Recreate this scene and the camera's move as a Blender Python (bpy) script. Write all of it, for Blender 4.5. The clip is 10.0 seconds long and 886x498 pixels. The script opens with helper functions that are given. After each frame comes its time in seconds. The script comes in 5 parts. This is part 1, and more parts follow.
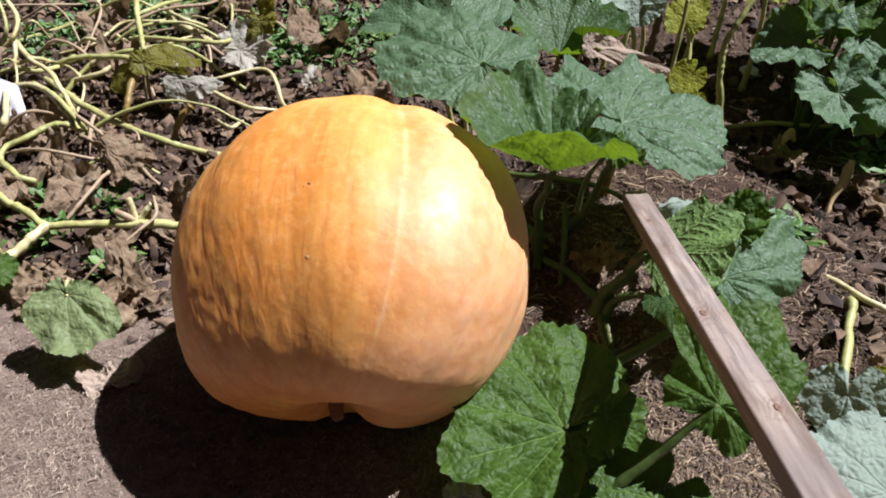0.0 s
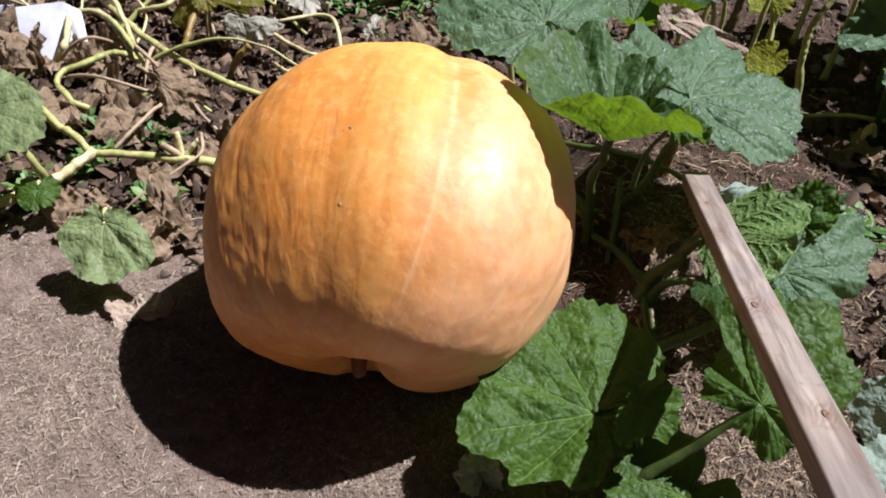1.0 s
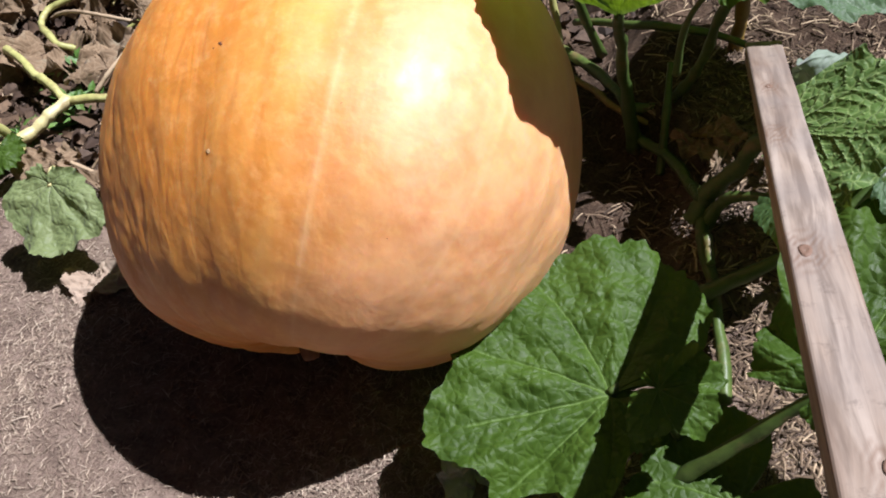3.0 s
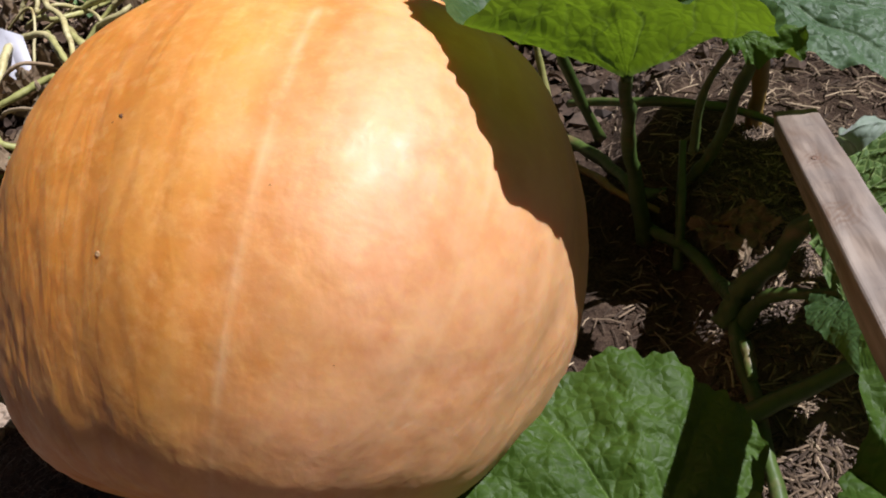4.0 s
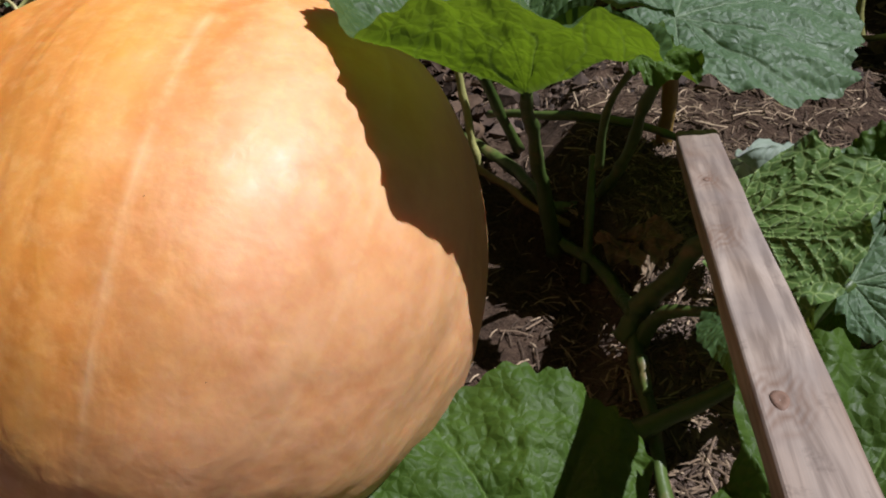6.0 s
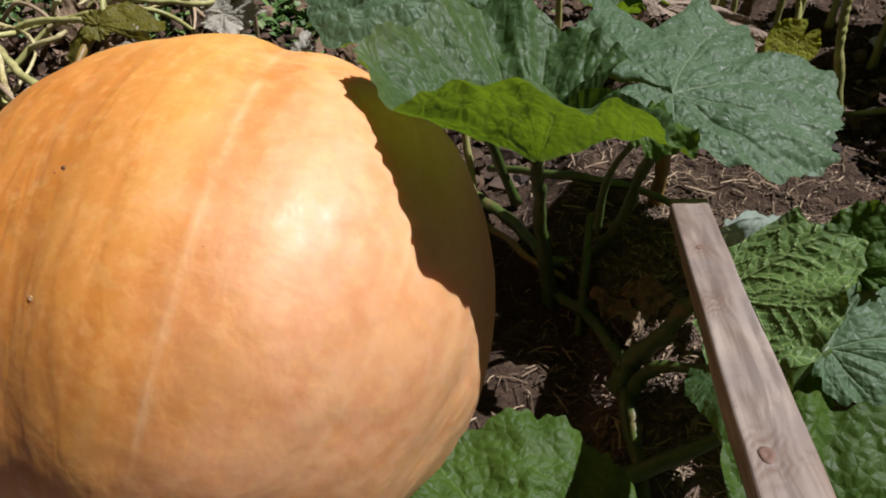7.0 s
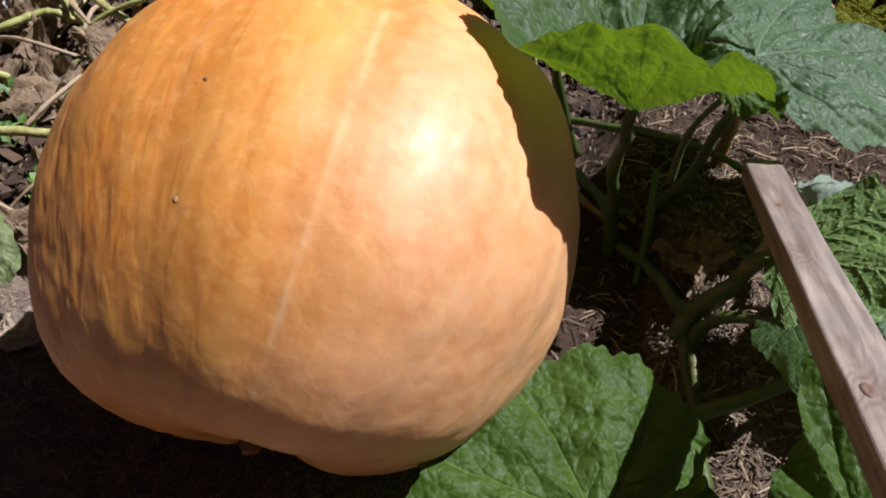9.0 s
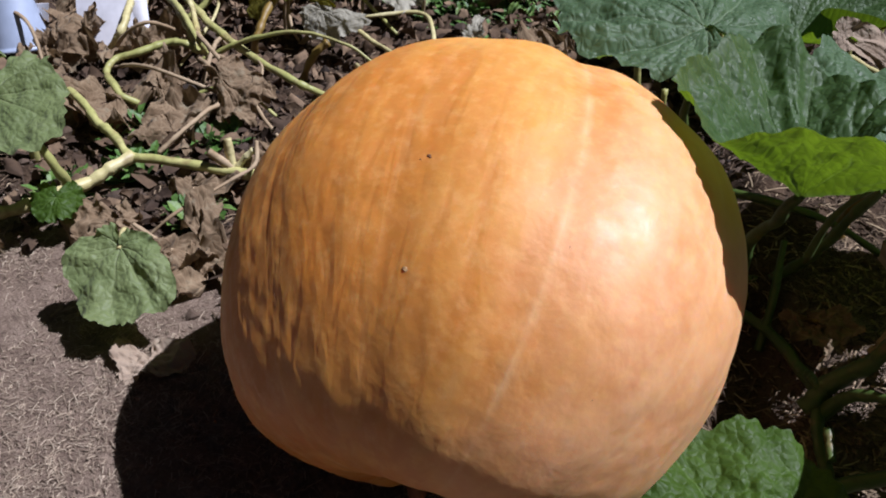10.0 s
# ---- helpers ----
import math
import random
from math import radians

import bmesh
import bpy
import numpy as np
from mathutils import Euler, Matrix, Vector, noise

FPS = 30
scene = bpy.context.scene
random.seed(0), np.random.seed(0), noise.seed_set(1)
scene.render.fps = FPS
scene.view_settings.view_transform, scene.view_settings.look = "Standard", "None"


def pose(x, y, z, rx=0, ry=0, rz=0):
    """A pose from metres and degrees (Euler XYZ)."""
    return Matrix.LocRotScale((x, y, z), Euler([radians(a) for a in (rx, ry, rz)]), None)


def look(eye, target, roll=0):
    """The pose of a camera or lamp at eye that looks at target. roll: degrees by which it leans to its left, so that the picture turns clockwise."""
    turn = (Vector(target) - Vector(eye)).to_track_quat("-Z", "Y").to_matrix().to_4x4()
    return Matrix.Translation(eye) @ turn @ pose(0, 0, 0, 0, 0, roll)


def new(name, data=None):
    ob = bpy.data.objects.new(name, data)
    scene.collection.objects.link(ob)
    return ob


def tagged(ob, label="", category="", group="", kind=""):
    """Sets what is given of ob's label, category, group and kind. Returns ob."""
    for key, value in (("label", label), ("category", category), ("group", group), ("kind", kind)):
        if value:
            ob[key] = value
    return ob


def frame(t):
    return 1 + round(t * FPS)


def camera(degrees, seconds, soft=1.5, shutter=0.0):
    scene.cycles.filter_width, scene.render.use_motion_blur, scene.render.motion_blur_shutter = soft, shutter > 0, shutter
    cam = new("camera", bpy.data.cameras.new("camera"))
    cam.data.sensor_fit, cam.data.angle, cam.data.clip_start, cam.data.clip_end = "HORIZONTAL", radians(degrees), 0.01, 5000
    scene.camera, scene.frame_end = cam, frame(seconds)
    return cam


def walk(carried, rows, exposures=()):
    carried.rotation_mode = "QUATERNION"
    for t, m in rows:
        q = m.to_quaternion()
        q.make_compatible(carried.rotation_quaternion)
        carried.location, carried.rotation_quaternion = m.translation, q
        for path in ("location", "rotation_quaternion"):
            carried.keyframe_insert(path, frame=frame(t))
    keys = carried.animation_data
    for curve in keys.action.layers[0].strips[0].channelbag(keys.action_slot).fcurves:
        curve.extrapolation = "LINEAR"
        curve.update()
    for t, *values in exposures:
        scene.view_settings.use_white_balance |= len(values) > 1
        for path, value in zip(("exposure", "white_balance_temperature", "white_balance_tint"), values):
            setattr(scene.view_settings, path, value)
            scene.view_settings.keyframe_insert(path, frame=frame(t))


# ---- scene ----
cam = camera(56.0, 10.0, 1.9)
METRES, EYE, TILT, LEAN, TURN = 1.4, 1.29, -50.0, 0.0, 0.0
PATH = [
    (0, (0.068, -0.093, 1.076), (-0.111, 1.48, -0.146), -0.3),
    (0.5, (0.091, -0.077, 1.08), (-0.306, 1.448, -0.151), 1.6),
    (1, (0.084, -0.054, 1.031), (-0.214, 1.454, -0.249), 2.4),
    (1.5, (0.06, 0.008, 1.003), (-0.24, 1.491, -0.305), 4.9),
    (2, (0.129, 0.083, 0.951), (-0.097, 1.589, -0.346), 9.1),
    (2.3, (0.148, 0.142, 0.95), (-0.106, 1.578, -0.413), 5.0),
    (2.5, (0.182, 0.202, 0.897), (-0.056, 1.555, -0.557), 3.1),
    (2.8, (0.22, 0.24, 0.858), (-0.232, 1.52, -0.7), -8.0),
    (3, (0.231, 0.243, 0.862), (-0.368, 1.504, -0.57), -12.4),
    (3.2, (0.22, 0.274, 0.839), (-0.425, 1.644, -0.468), -11.8),
    (4.3, (0.191, 0.4, 0.725), (-0.375, 1.865, -0.513), -12.9),
    (4.5, (0.208, 0.41, 0.724), (-0.296, 1.906, -0.503), -11.8),
    (5, (0.231, 0.409, 0.722), (-0.218, 1.877, -0.561), -9.6),
    (6.5, (0.221, 0.38, 0.753), (-0.261, 1.864, -0.499), -6.7),
    (7, (0.208, 0.351, 0.79), (-0.222, 1.885, -0.418), -3.8),
    (7.5, (0.196, 0.312, 0.868), (-0.188, 1.886, -0.306), -3.3),
    (8, (0.187, 0.314, 0.841), (-0.17, 1.858, -0.379), -1.1),
    (8.5, (0.159, 0.291, 0.79), (-0.246, 1.764, -0.501), 0.4),
    (9, (0.136, 0.288, 0.8), (-0.29, 1.753, -0.493), 0.2),
    (9.5, (0.08, 0.274, 0.849), (-0.35, 1.744, -0.438), -0.5),
    (10, (-0.005, 0.237, 0.862), (-0.5, 1.709, -0.399), 2.3),
]
EXPOSURE = [(0, 0.98, 5850, 15), (1.5, 0.95, 5850, 15), (2.5, 0.88, 5900, 15), (3.2, 0.95, 5900, 15), (4.3, 0.35, 6050, 15), (6.5, 0.37, 5950, 15), (7.5, 0.38, 6300, 15), (8.5, 0.5, 6250, 15), (9.0, 0.58, 5950, 15), (10.0, 0.36, 5700, 15)]
walk(cam, [(t, look(eye, target, roll)) for t, eye, target, roll in PATH], EXPOSURE)

# ---- light ----
world = bpy.data.worlds.new("sky")
scene.world = world
world.use_nodes = True
wn = world.node_tree
sky = wn.nodes.new("ShaderNodeTexSky")
sky.sky_type = "NISHITA"
sky.sun_disc = False
sky.air_density, sky.dust_density, sky.ozone_density = 0.5, 3.0, 0.3
sky.sun_elevation, sky.sun_rotation = radians(60), radians(70)
wn.links.new(sky.outputs[0], wn.nodes["Background"].inputs[0])
wn.nodes["Background"].inputs[1].default_value = 0.0068

sun = new("sun", bpy.data.lights.new("sun", "SUN"))
sun.data.energy, sun.data.angle, sun.data.color = 5.0, radians(0.5), (1.0, 0.965, 0.96)
SUN_DIR = Vector((math.cos(radians(60)) * math.sin(radians(70)), math.cos(radians(60)) * math.cos(radians(70)), math.sin(radians(60))))
sun.matrix_world = look(SUN_DIR * 6, (0, 0, 0))


# ---- materials ----
def shader(name):
    m = bpy.data.materials.new(name)
    m.use_nodes = True
    return m, m.node_tree, m.node_tree.nodes["Principled BSDF"]


def node(nt, kind, **kw):
    n = nt.nodes.new("ShaderNode" + kind)
    for k, v in kw.items():
        if k == "op":
            n.operation = v
        elif k == "blend":
            n.blend_type = v
        elif k == "attr":
            n.attribute_name = v
    return n


def wire(nt, a, b):
    nt.links.new(a, b)


def noise_tex(nt, vec, scale, detail=4.0, rough=0.55, distort=0.0):
    n = node(nt, "TexNoise")
    n.inputs["Scale"].default_value, n.inputs["Detail"].default_value = scale, detail
    n.inputs["Roughness"].default_value, n.inputs["Distortion"].default_value = rough, distort
    if vec is not None:
        wire(nt, vec, n.inputs["Vector"])
    return n.outputs[0]


def ramp(nt, fac, *stops):
    r = node(nt, "ValToRGB")
    e = r.color_ramp.elements
    while len(e) < len(stops):
        e.new(0.5)
    for el, (p, c) in zip(e, stops):
        el.position, el.color = p, (*c, 1)
    wire(nt, fac, r.inputs[0])
    return r.outputs[0]


def grey(nt, fac, lo, hi, a=0.0, b=1.0):
    r = node(nt, "MapRange")
    for i, v in zip((1, 2, 3, 4), (lo, hi, a, b)):
        r.inputs[i].default_value = v
    wire(nt, fac, r.inputs[0])
    return r.outputs[0]


def mix(nt, fac, a, b, blend="MIX"):
    m = node(nt, "MixRGB", blend=blend)
    for s, v in zip(m.inputs, (fac, a, b)):
        if isinstance(v, (int, float)):
            s.default_value = v
        elif isinstance(v, tuple):
            s.default_value = (*v, 1)
        else:
            wire(nt, v, s)
    return m.outputs[0]


def maths(nt, op, a, b=0.0):
    m = node(nt, "Math", op=op)
    for s, v in zip(m.inputs, (a, b)):
        if isinstance(v, (int, float)):
            s.default_value = v
        else:
            wire(nt, v, s)
    return m.outputs[0]


def bump(nt, bsdf, height, strength, distance):
    b = node(nt, "Bump")
    b.inputs["Strength"].default_value, b.inputs["Distance"].default_value = strength, distance
    wire(nt, height, b.inputs["Height"])
    wire(nt, b.outputs[0], bsdf.inputs["Normal"])
    return b.outputs[0]


def objvec(nt, scale=(1, 1, 1)):
    c, m = node(nt, "TexCoord"), node(nt, "Mapping")
    m.inputs["Scale"].default_value = scale
    wire(nt, c.outputs["Object"], m.inputs[0])
    return m.outputs[0]


def attribute(nt, name, out="Fac"):
    a = node(nt, "Attribute", attr=name)
    return a.outputs[out]


def cells(nt, vec, scale):
    """Puffed cells between the finest veins: 0 on the net, 1 in the middle."""
    w = node(nt, "VectorMath", op="MULTIPLY_ADD")
    n = node(nt, "TexNoise")
    n.inputs["Scale"].default_value = 45
    wire(nt, vec, n.inputs["Vector"])
    wire(nt, n.outputs[1], w.inputs[0])
    w.inputs[1].default_value = (0.012, 0.012, 0)
    wire(nt, vec, w.inputs[2])
    c = node(nt, "TexVoronoi")
    c.voronoi_dimensions, c.feature = "2D", "DISTANCE_TO_EDGE"
    c.inputs["Scale"].default_value = scale
    wire(nt, w.outputs[0], c.inputs["Vector"])
    return grey(nt, c.outputs[0], 0.0, 0.45)


def leaf_material(name, dark, mid, vein, clear, sheen=0.1, rough=0.5, spots=0.0, spec=0.4, clarity=0.36, net=0.08, puffed=0.7, ribs=0.42, groove=-0.5):
    m, nt, b = shader(name)
    v = objvec(nt)
    big, fine = noise_tex(nt, v, 14, 3), noise_tex(nt, v, 120, 4)
    cell = cells(nt, attribute(nt, "flat", "Vector"), 95)
    info = node(nt, "ObjectInfo")
    col = mix(nt, grey(nt, big, 0.3, 0.7, 0.2, 0.85), dark, mid)
    col = mix(nt, grey(nt, fine, 0.4, 0.75, 0, 0.14), col, tuple(min(1, c * 1.6) for c in mid))
    col = mix(nt, grey(nt, info.outputs["Random"], 0, 1, 0, 0.3), col, tuple(c * 0.6 for c in dark))
    if spots:
        pale = noise_tex(nt, v, 26, 5, 0.7)
        col = mix(nt, grey(nt, pale, 0.56, 0.68, 0, spots), col, (0.34, 0.36, 0.26))
    col = mix(nt, grey(nt, cell, 0.0, 0.25, net, 0), col, vein)
    col = mix(nt, maths(nt, "MULTIPLY", attribute(nt, "vein"), ribs), col, vein)
    wire(nt, col, b.inputs["Base Color"])
    wire(nt, grey(nt, fine, 0.3, 0.7, rough - 0.06, rough + 0.12), b.inputs["Roughness"])
    b.inputs["Specular IOR Level"].default_value = spec
    b.inputs["Sheen Weight"].default_value, b.inputs["Sheen Roughness"].default_value = sheen, 0.5
    h = maths(nt, "ADD", maths(nt, "MULTIPLY", fine, 0.3), maths(nt, "MULTIPLY", cell, puffed))
    h = maths(nt, "ADD", h, maths(nt, "MULTIPLY", noise_tex(nt, attribute(nt, "flat", "Vector"), 30, 3, 0.5, 0.6), 0.6))
    h = maths(nt, "ADD", h, maths(nt, "MULTIPLY", attribute(nt, "vein"), groove))
    nrm = bump(nt, b, h, 0.45, 0.0035)
    t, mx = node(nt, "BsdfTranslucent"), node(nt, "MixShader")
    patchy = mix(nt, grey(nt, noise_tex(nt, v, 24, 5, 0.65), 0.36, 0.64, 0.0, 0.55), clear, tuple(c * 0.4 for c in clear))
    patchy = mix(nt, maths(nt, "MULTIPLY", attribute(nt, "vein"), 0.85), patchy, tuple(c * 0.35 + 0.06 for c in clear))
    patchy = mix(nt, grey(nt, cell, 0.0, 0.3, 0.4, 0), patchy, tuple(c * 0.5 for c in clear))
    wire(nt, mix(nt, 0.8, col, patchy), t.inputs[0])
    mx.inputs[0].default_value = clarity
    wire(nt, nrm, t.inputs["Normal"])
    wire(nt, b.outputs[0], mx.inputs[1])
    wire(nt, t.outputs[0], mx.inputs[2])
    wire(nt, mx.outputs[0], nt.nodes["Material Output"].inputs[0])
    return m


LEAF_TOP = leaf_material("leaf_top", (0.028, 0.062, 0.006), (0.062, 0.118, 0.011), (0.15, 0.24, 0.055), (0.2, 0.32, 0.012), 0.0, 0.54, 0.0, 0.28, 0.3, ribs=0.62)
LEAF_MID = leaf_material("leaf_mid_green", (0.036, 0.076, 0.02), (0.066, 0.124, 0.038), (0.14, 0.21, 0.085), (0.26, 0.42, 0.005), 0.0, 0.52, 0.0, 0.34, 0.34, ribs=0.6)
LEAF_BLUE = leaf_material("leaf_grey_green", (0.062, 0.118, 0.052), (0.105, 0.178, 0.084), (0.23, 0.31, 0.18), (0.28, 0.42, 0.03), 0.03, 0.52, 0.0, 0.36, ribs=0.75)
LEAF_UNDER = leaf_material("leaf_underside", (0.046, 0.1, 0.014), (0.095, 0.172, 0.026), (0.3, 0.4, 0.12), (0.3, 0.42, 0.03), 0.1, 0.6, clarity=0.22, net=0.5, ribs=0.85, groove=1.3)
LEAF_PALE = leaf_material("leaf_pale", (0.22, 0.29, 0.22), (0.3, 0.37, 0.28), (0.4, 0.45, 0.34), (0.3, 0.4, 0.12), 0.3, 0.6, 0.3)
LEAF_OLD = leaf_material("leaf_yellowing", (0.15, 0.17, 0.012), (0.3, 0.32, 0.025), (0.36, 0.36, 0.08), (0.55, 0.52, 0.02), 0.0, 0.6, 0.15, 0.25, 0.42)
LEAF_OLIVE = leaf_material("leaf_olive", (0.085, 0.08, 0.01), (0.17, 0.155, 0.018), (0.26, 0.22, 0.06), (0.5, 0.42, 0.01), 0.0, 0.6, 0.2, 0.25, 0.3)
LEAF_SAGE = leaf_material("leaf_sage", (0.13, 0.18, 0.065), (0.23, 0.28, 0.115), (0.28, 0.32, 0.15), (0.3, 0.42, 0.04), 0.06, 0.55, 0.12, 0.35)
LEAF_DRY = leaf_material("leaf_dry", (0.15, 0.098, 0.055), (0.31, 0.222, 0.135), (0.42, 0.32, 0.2), (0.28, 0.18, 0.08), 0.05, 0.75, 0.3, 0.2, 0.25, 0.35, 1.2)
LEAF_TAN = leaf_material("leaf_tan", (0.3, 0.22, 0.15), (0.42, 0.33, 0.25), (0.5, 0.4, 0.3), (0.35, 0.24, 0.12), 0.05, 0.75, 0.2, 0.25, 0.2)
LEAF_DUST = leaf_material("leaf_dusty_white", (0.36, 0.34, 0.26), (0.54, 0.51, 0.41), (0.45, 0.42, 0.3), (0.4, 0.36, 0.2), 0.1, 0.7, 0.2)


def stem_material(name, a, b2, rough=0.5):
    m, nt, b = shader(name)
    v = objvec(nt)
    n1 = noise_tex(nt, v, 9, 3)
    n2 = noise_tex(nt, v, 70, 4)
    info = node(nt, "ObjectInfo")
    col = mix(nt, grey(nt, n1, 0.35, 0.65), a, b2)
    col = mix(nt, grey(nt, n2, 0.5, 0.72, 0, 0.6), col, tuple(c * 0.55 for c in a))
    col = mix(nt, grey(nt, noise_tex(nt, v, 22, 4), 0.56, 0.68, 0, 0.75), col, (0.2, 0.13, 0.06))
    col = mix(nt, grey(nt, info.outputs["Random"], 0, 1, 0, 0.3), col, tuple(c * 0.7 for c in a))
    wire(nt, col, b.inputs["Base Color"])
    b.inputs["Roughness"].default_value = rough
    bump(nt, b, n2, 0.4, 0.003)
    return m


STEM_GREEN = stem_material("stem_green", (0.045, 0.08, 0.012), (0.085, 0.125, 0.025))
STEM_PALE = stem_material("stem_pale_green", (0.32, 0.33, 0.1), (0.48, 0.45, 0.18))
STEM_YELLOW = stem_material("vine_yellow", (0.42, 0.36, 0.13), (0.62, 0.56, 0.3))
STEM_DRY = stem_material("vine_dry", (0.3, 0.21, 0.12), (0.42, 0.32, 0.2), 0.8)
STEM_OCHRE = stem_material("stem_ochre", (0.2, 0.125, 0.022), (0.27, 0.18, 0.04))


def soil_material():
    m, nt, b = shader("garden_soil")
    v = objvec(nt)
    big, mid, fine = noise_tex(nt, v, 3.0, 4), noise_tex(nt, v, 28, 6, 0.65), noise_tex(nt, v, 210, 5, 0.7)
    dark = ramp(nt, mid, (0.3, (0.022, 0.0135, 0.009)), (0.55, (0.062, 0.039, 0.025)), (0.75, (0.14, 0.093, 0.061)))
    tan = ramp(nt, mid, (0.3, (0.11, 0.077, 0.058)), (0.5, (0.195, 0.14, 0.106)), (0.72, (0.3, 0.224, 0.174)))
    dry = maths(nt, "ADD", attribute(nt, "dry"), grey(nt, big, 0.3, 0.7, -0.2, 0.2))
    col = mix(nt, grey(nt, dry, 0.25, 0.75), dark, tan)
    col = mix(nt, grey(nt, fine, 0.45, 0.75, 0, 0.6), col, mix(nt, grey(nt, dry, 0.25, 0.75), (0.16, 0.11, 0.07), (0.34, 0.27, 0.2)))
    col = mix(nt, grey(nt, fine, 0.25, 0.42, 0.55, 0), col, (0.03, 0.02, 0.016))
    wire(nt, col, b.inputs["Base Color"])
    b.inputs["Roughness"].default_value, b.inputs["Specular IOR Level"].default_value = 0.95, 0.15
    bump(nt, b, maths(nt, "ADD", mid, maths(nt, "MULTIPLY", fine, 0.7)), 0.9, 0.012)
    return m


def scatter_material(name, *stops, rough=0.9):
    m, nt, b = shader(name)
    g = node(nt, "NewGeometry")
    v = objvec(nt)
    col = ramp(nt, g.outputs["Random Per Island"], *stops)
    n = noise_tex(nt, v, 90, 4)
    col = mix(nt, grey(nt, n, 0.35, 0.7, 0, 0.5), col, tuple(c * 0.5 for c in stops[0][1]))
    wire(nt, col, b.inputs["Base Color"])
    b.inputs["Roughness"].default_value = rough
    bump(nt, b, n, 0.5, 0.004)
    return m


SOIL = soil_material()
STRAW = scatter_material("dry_straw", (0.0, (0.16, 0.11, 0.08)), (0.35, (0.32, 0.245, 0.175)), (0.75, (0.44, 0.35, 0.25)), (1.0, (0.6, 0.5, 0.37)))
MULCH = scatter_material("straw_mulch", (0.0, (0.05, 0.0307, 0.0172)), (0.4, (0.12, 0.0797, 0.0473)), (0.75, (0.26, 0.182, 0.112)), (1.0, (0.52, 0.394, 0.249)))
CLOD = scatter_material("soil_clods", (0.0, (0.024, 0.0154, 0.0103)), (0.5, (0.07, 0.0451, 0.0301)), (1.0, (0.17, 0.115, 0.0774)))
WEED = scatter_material("weed_green", (0.0, (0.04, 0.1, 0.015)), (0.6, (0.09, 0.18, 0.03)), (1.0, (0.15, 0.22, 0.05)), rough=0.55)
SHRED = scatter_material("leaf_litter", (0.0, (0.04, 0.022, 0.012)), (0.5, (0.1, 0.06, 0.032)), (1.0, (0.24, 0.16, 0.095)))


def pumpkin_material():
    m, nt, b = shader("pumpkin_rind")
    v = objvec(nt)
    mer = attribute(nt, "meridian", "Vector")
    mp = node(nt, "Mapping")
    mp.inputs["Scale"].default_value = (1, 1, 0.22)
    wire(nt, mer, mp.inputs[0])
    streak, thin = noise_tex(nt, mp.outputs[0], 1.5, 3, 0.5, 0.4), noise_tex(nt, mp.outputs[0], 3.4, 2.5, 0.5, 0.5)
    blotch, net, fine = noise_tex(nt, v, 8, 5, 0.6, 0.5), noise_tex(nt, v, 42, 4, 0.55, 0.1), noise_tex(nt, v, 240, 3)
    col = mix(nt, grey(nt, blotch, 0.38, 0.62), (0.59, 0.228, 0.034), (0.69, 0.322, 0.062))
    col = mix(nt, grey(nt, streak, 0.42, 0.66, 0, 0.7), col, (0.73, 0.38, 0.075))
    col = mix(nt, grey(nt, thin, 0.45, 0.72, 0, 0.42), col, (0.5, 0.175, 0.02))
    # the pink thins low down, a painted brown bounce from the soil
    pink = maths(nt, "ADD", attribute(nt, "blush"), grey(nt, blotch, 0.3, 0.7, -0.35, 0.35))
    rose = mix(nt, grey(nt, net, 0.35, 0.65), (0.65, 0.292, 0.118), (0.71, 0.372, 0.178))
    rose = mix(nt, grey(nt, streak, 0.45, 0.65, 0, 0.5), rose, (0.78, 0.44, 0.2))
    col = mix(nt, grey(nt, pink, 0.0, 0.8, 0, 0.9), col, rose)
    wart = maths(nt, "MULTIPLY", attribute(nt, "rough_skin"), grey(nt, thin, 0.45, 0.66))
    col = mix(nt, maths(nt, "MULTIPLY", wart, 0.4), col, (0.42, 0.14, 0.025))
    # orange deepened on the left to paint in its weaker sunlight
    col = mix(nt, maths(nt, "MULTIPLY", attribute(nt, "rough_skin"), grey(nt, streak, 0.35, 0.7, 0.9, 0.45)), col, (0.57, 0.2, 0.02))
    speck = noise_tex(nt, v, 70, 4, 0.65)
    col = mix(nt, grey(nt, speck, 0.48, 0.68, 0, 0.28), col, (0.8, 0.46, 0.16))
    col = mix(nt, maths(nt, "MULTIPLY", attribute(nt, "seam"), grey(nt, noise_tex(nt, v, 20, 3), 0.35, 0.65, 0.06, 0.42)), col, (0.86, 0.6, 0.32))
    wire(nt, col, b.inputs["Base Color"])
    wire(nt, grey(nt, net, 0.3, 0.7, 0.48, 0.68), b.inputs["Roughness"])
    b.inputs["Specular IOR Level"].default_value = 0.8
    b.inputs["Subsurface Weight"].default_value, b.inputs["Subsurface Scale"].default_value = 0.34, 0.03
    b.inputs["Subsurface Radius"].default_value = (1.0, 0.35, 0.1)
    h = maths(nt, "ADD", maths(nt, "MULTIPLY", net, 0.22), maths(nt, "MULTIPLY", thin, 0.12))
    h = maths(nt, "ADD", h, maths(nt, "MULTIPLY", wart, 0.35))
    h = maths(nt, "ADD", h, maths(nt, "MULTIPLY", fine, 0.025))
    h = maths(nt, "ADD", h, maths(nt, "MULTIPLY", blotch, 0.22))
    h = maths(nt, "ADD", h, maths(nt, "MULTIPLY", noise_tex(nt, v, 22, 3, 0.5, 0.3), 0.9))
    bump(nt, b, h, 0.3, 0.008)
    return m


PUMPKIN = pumpkin_material()


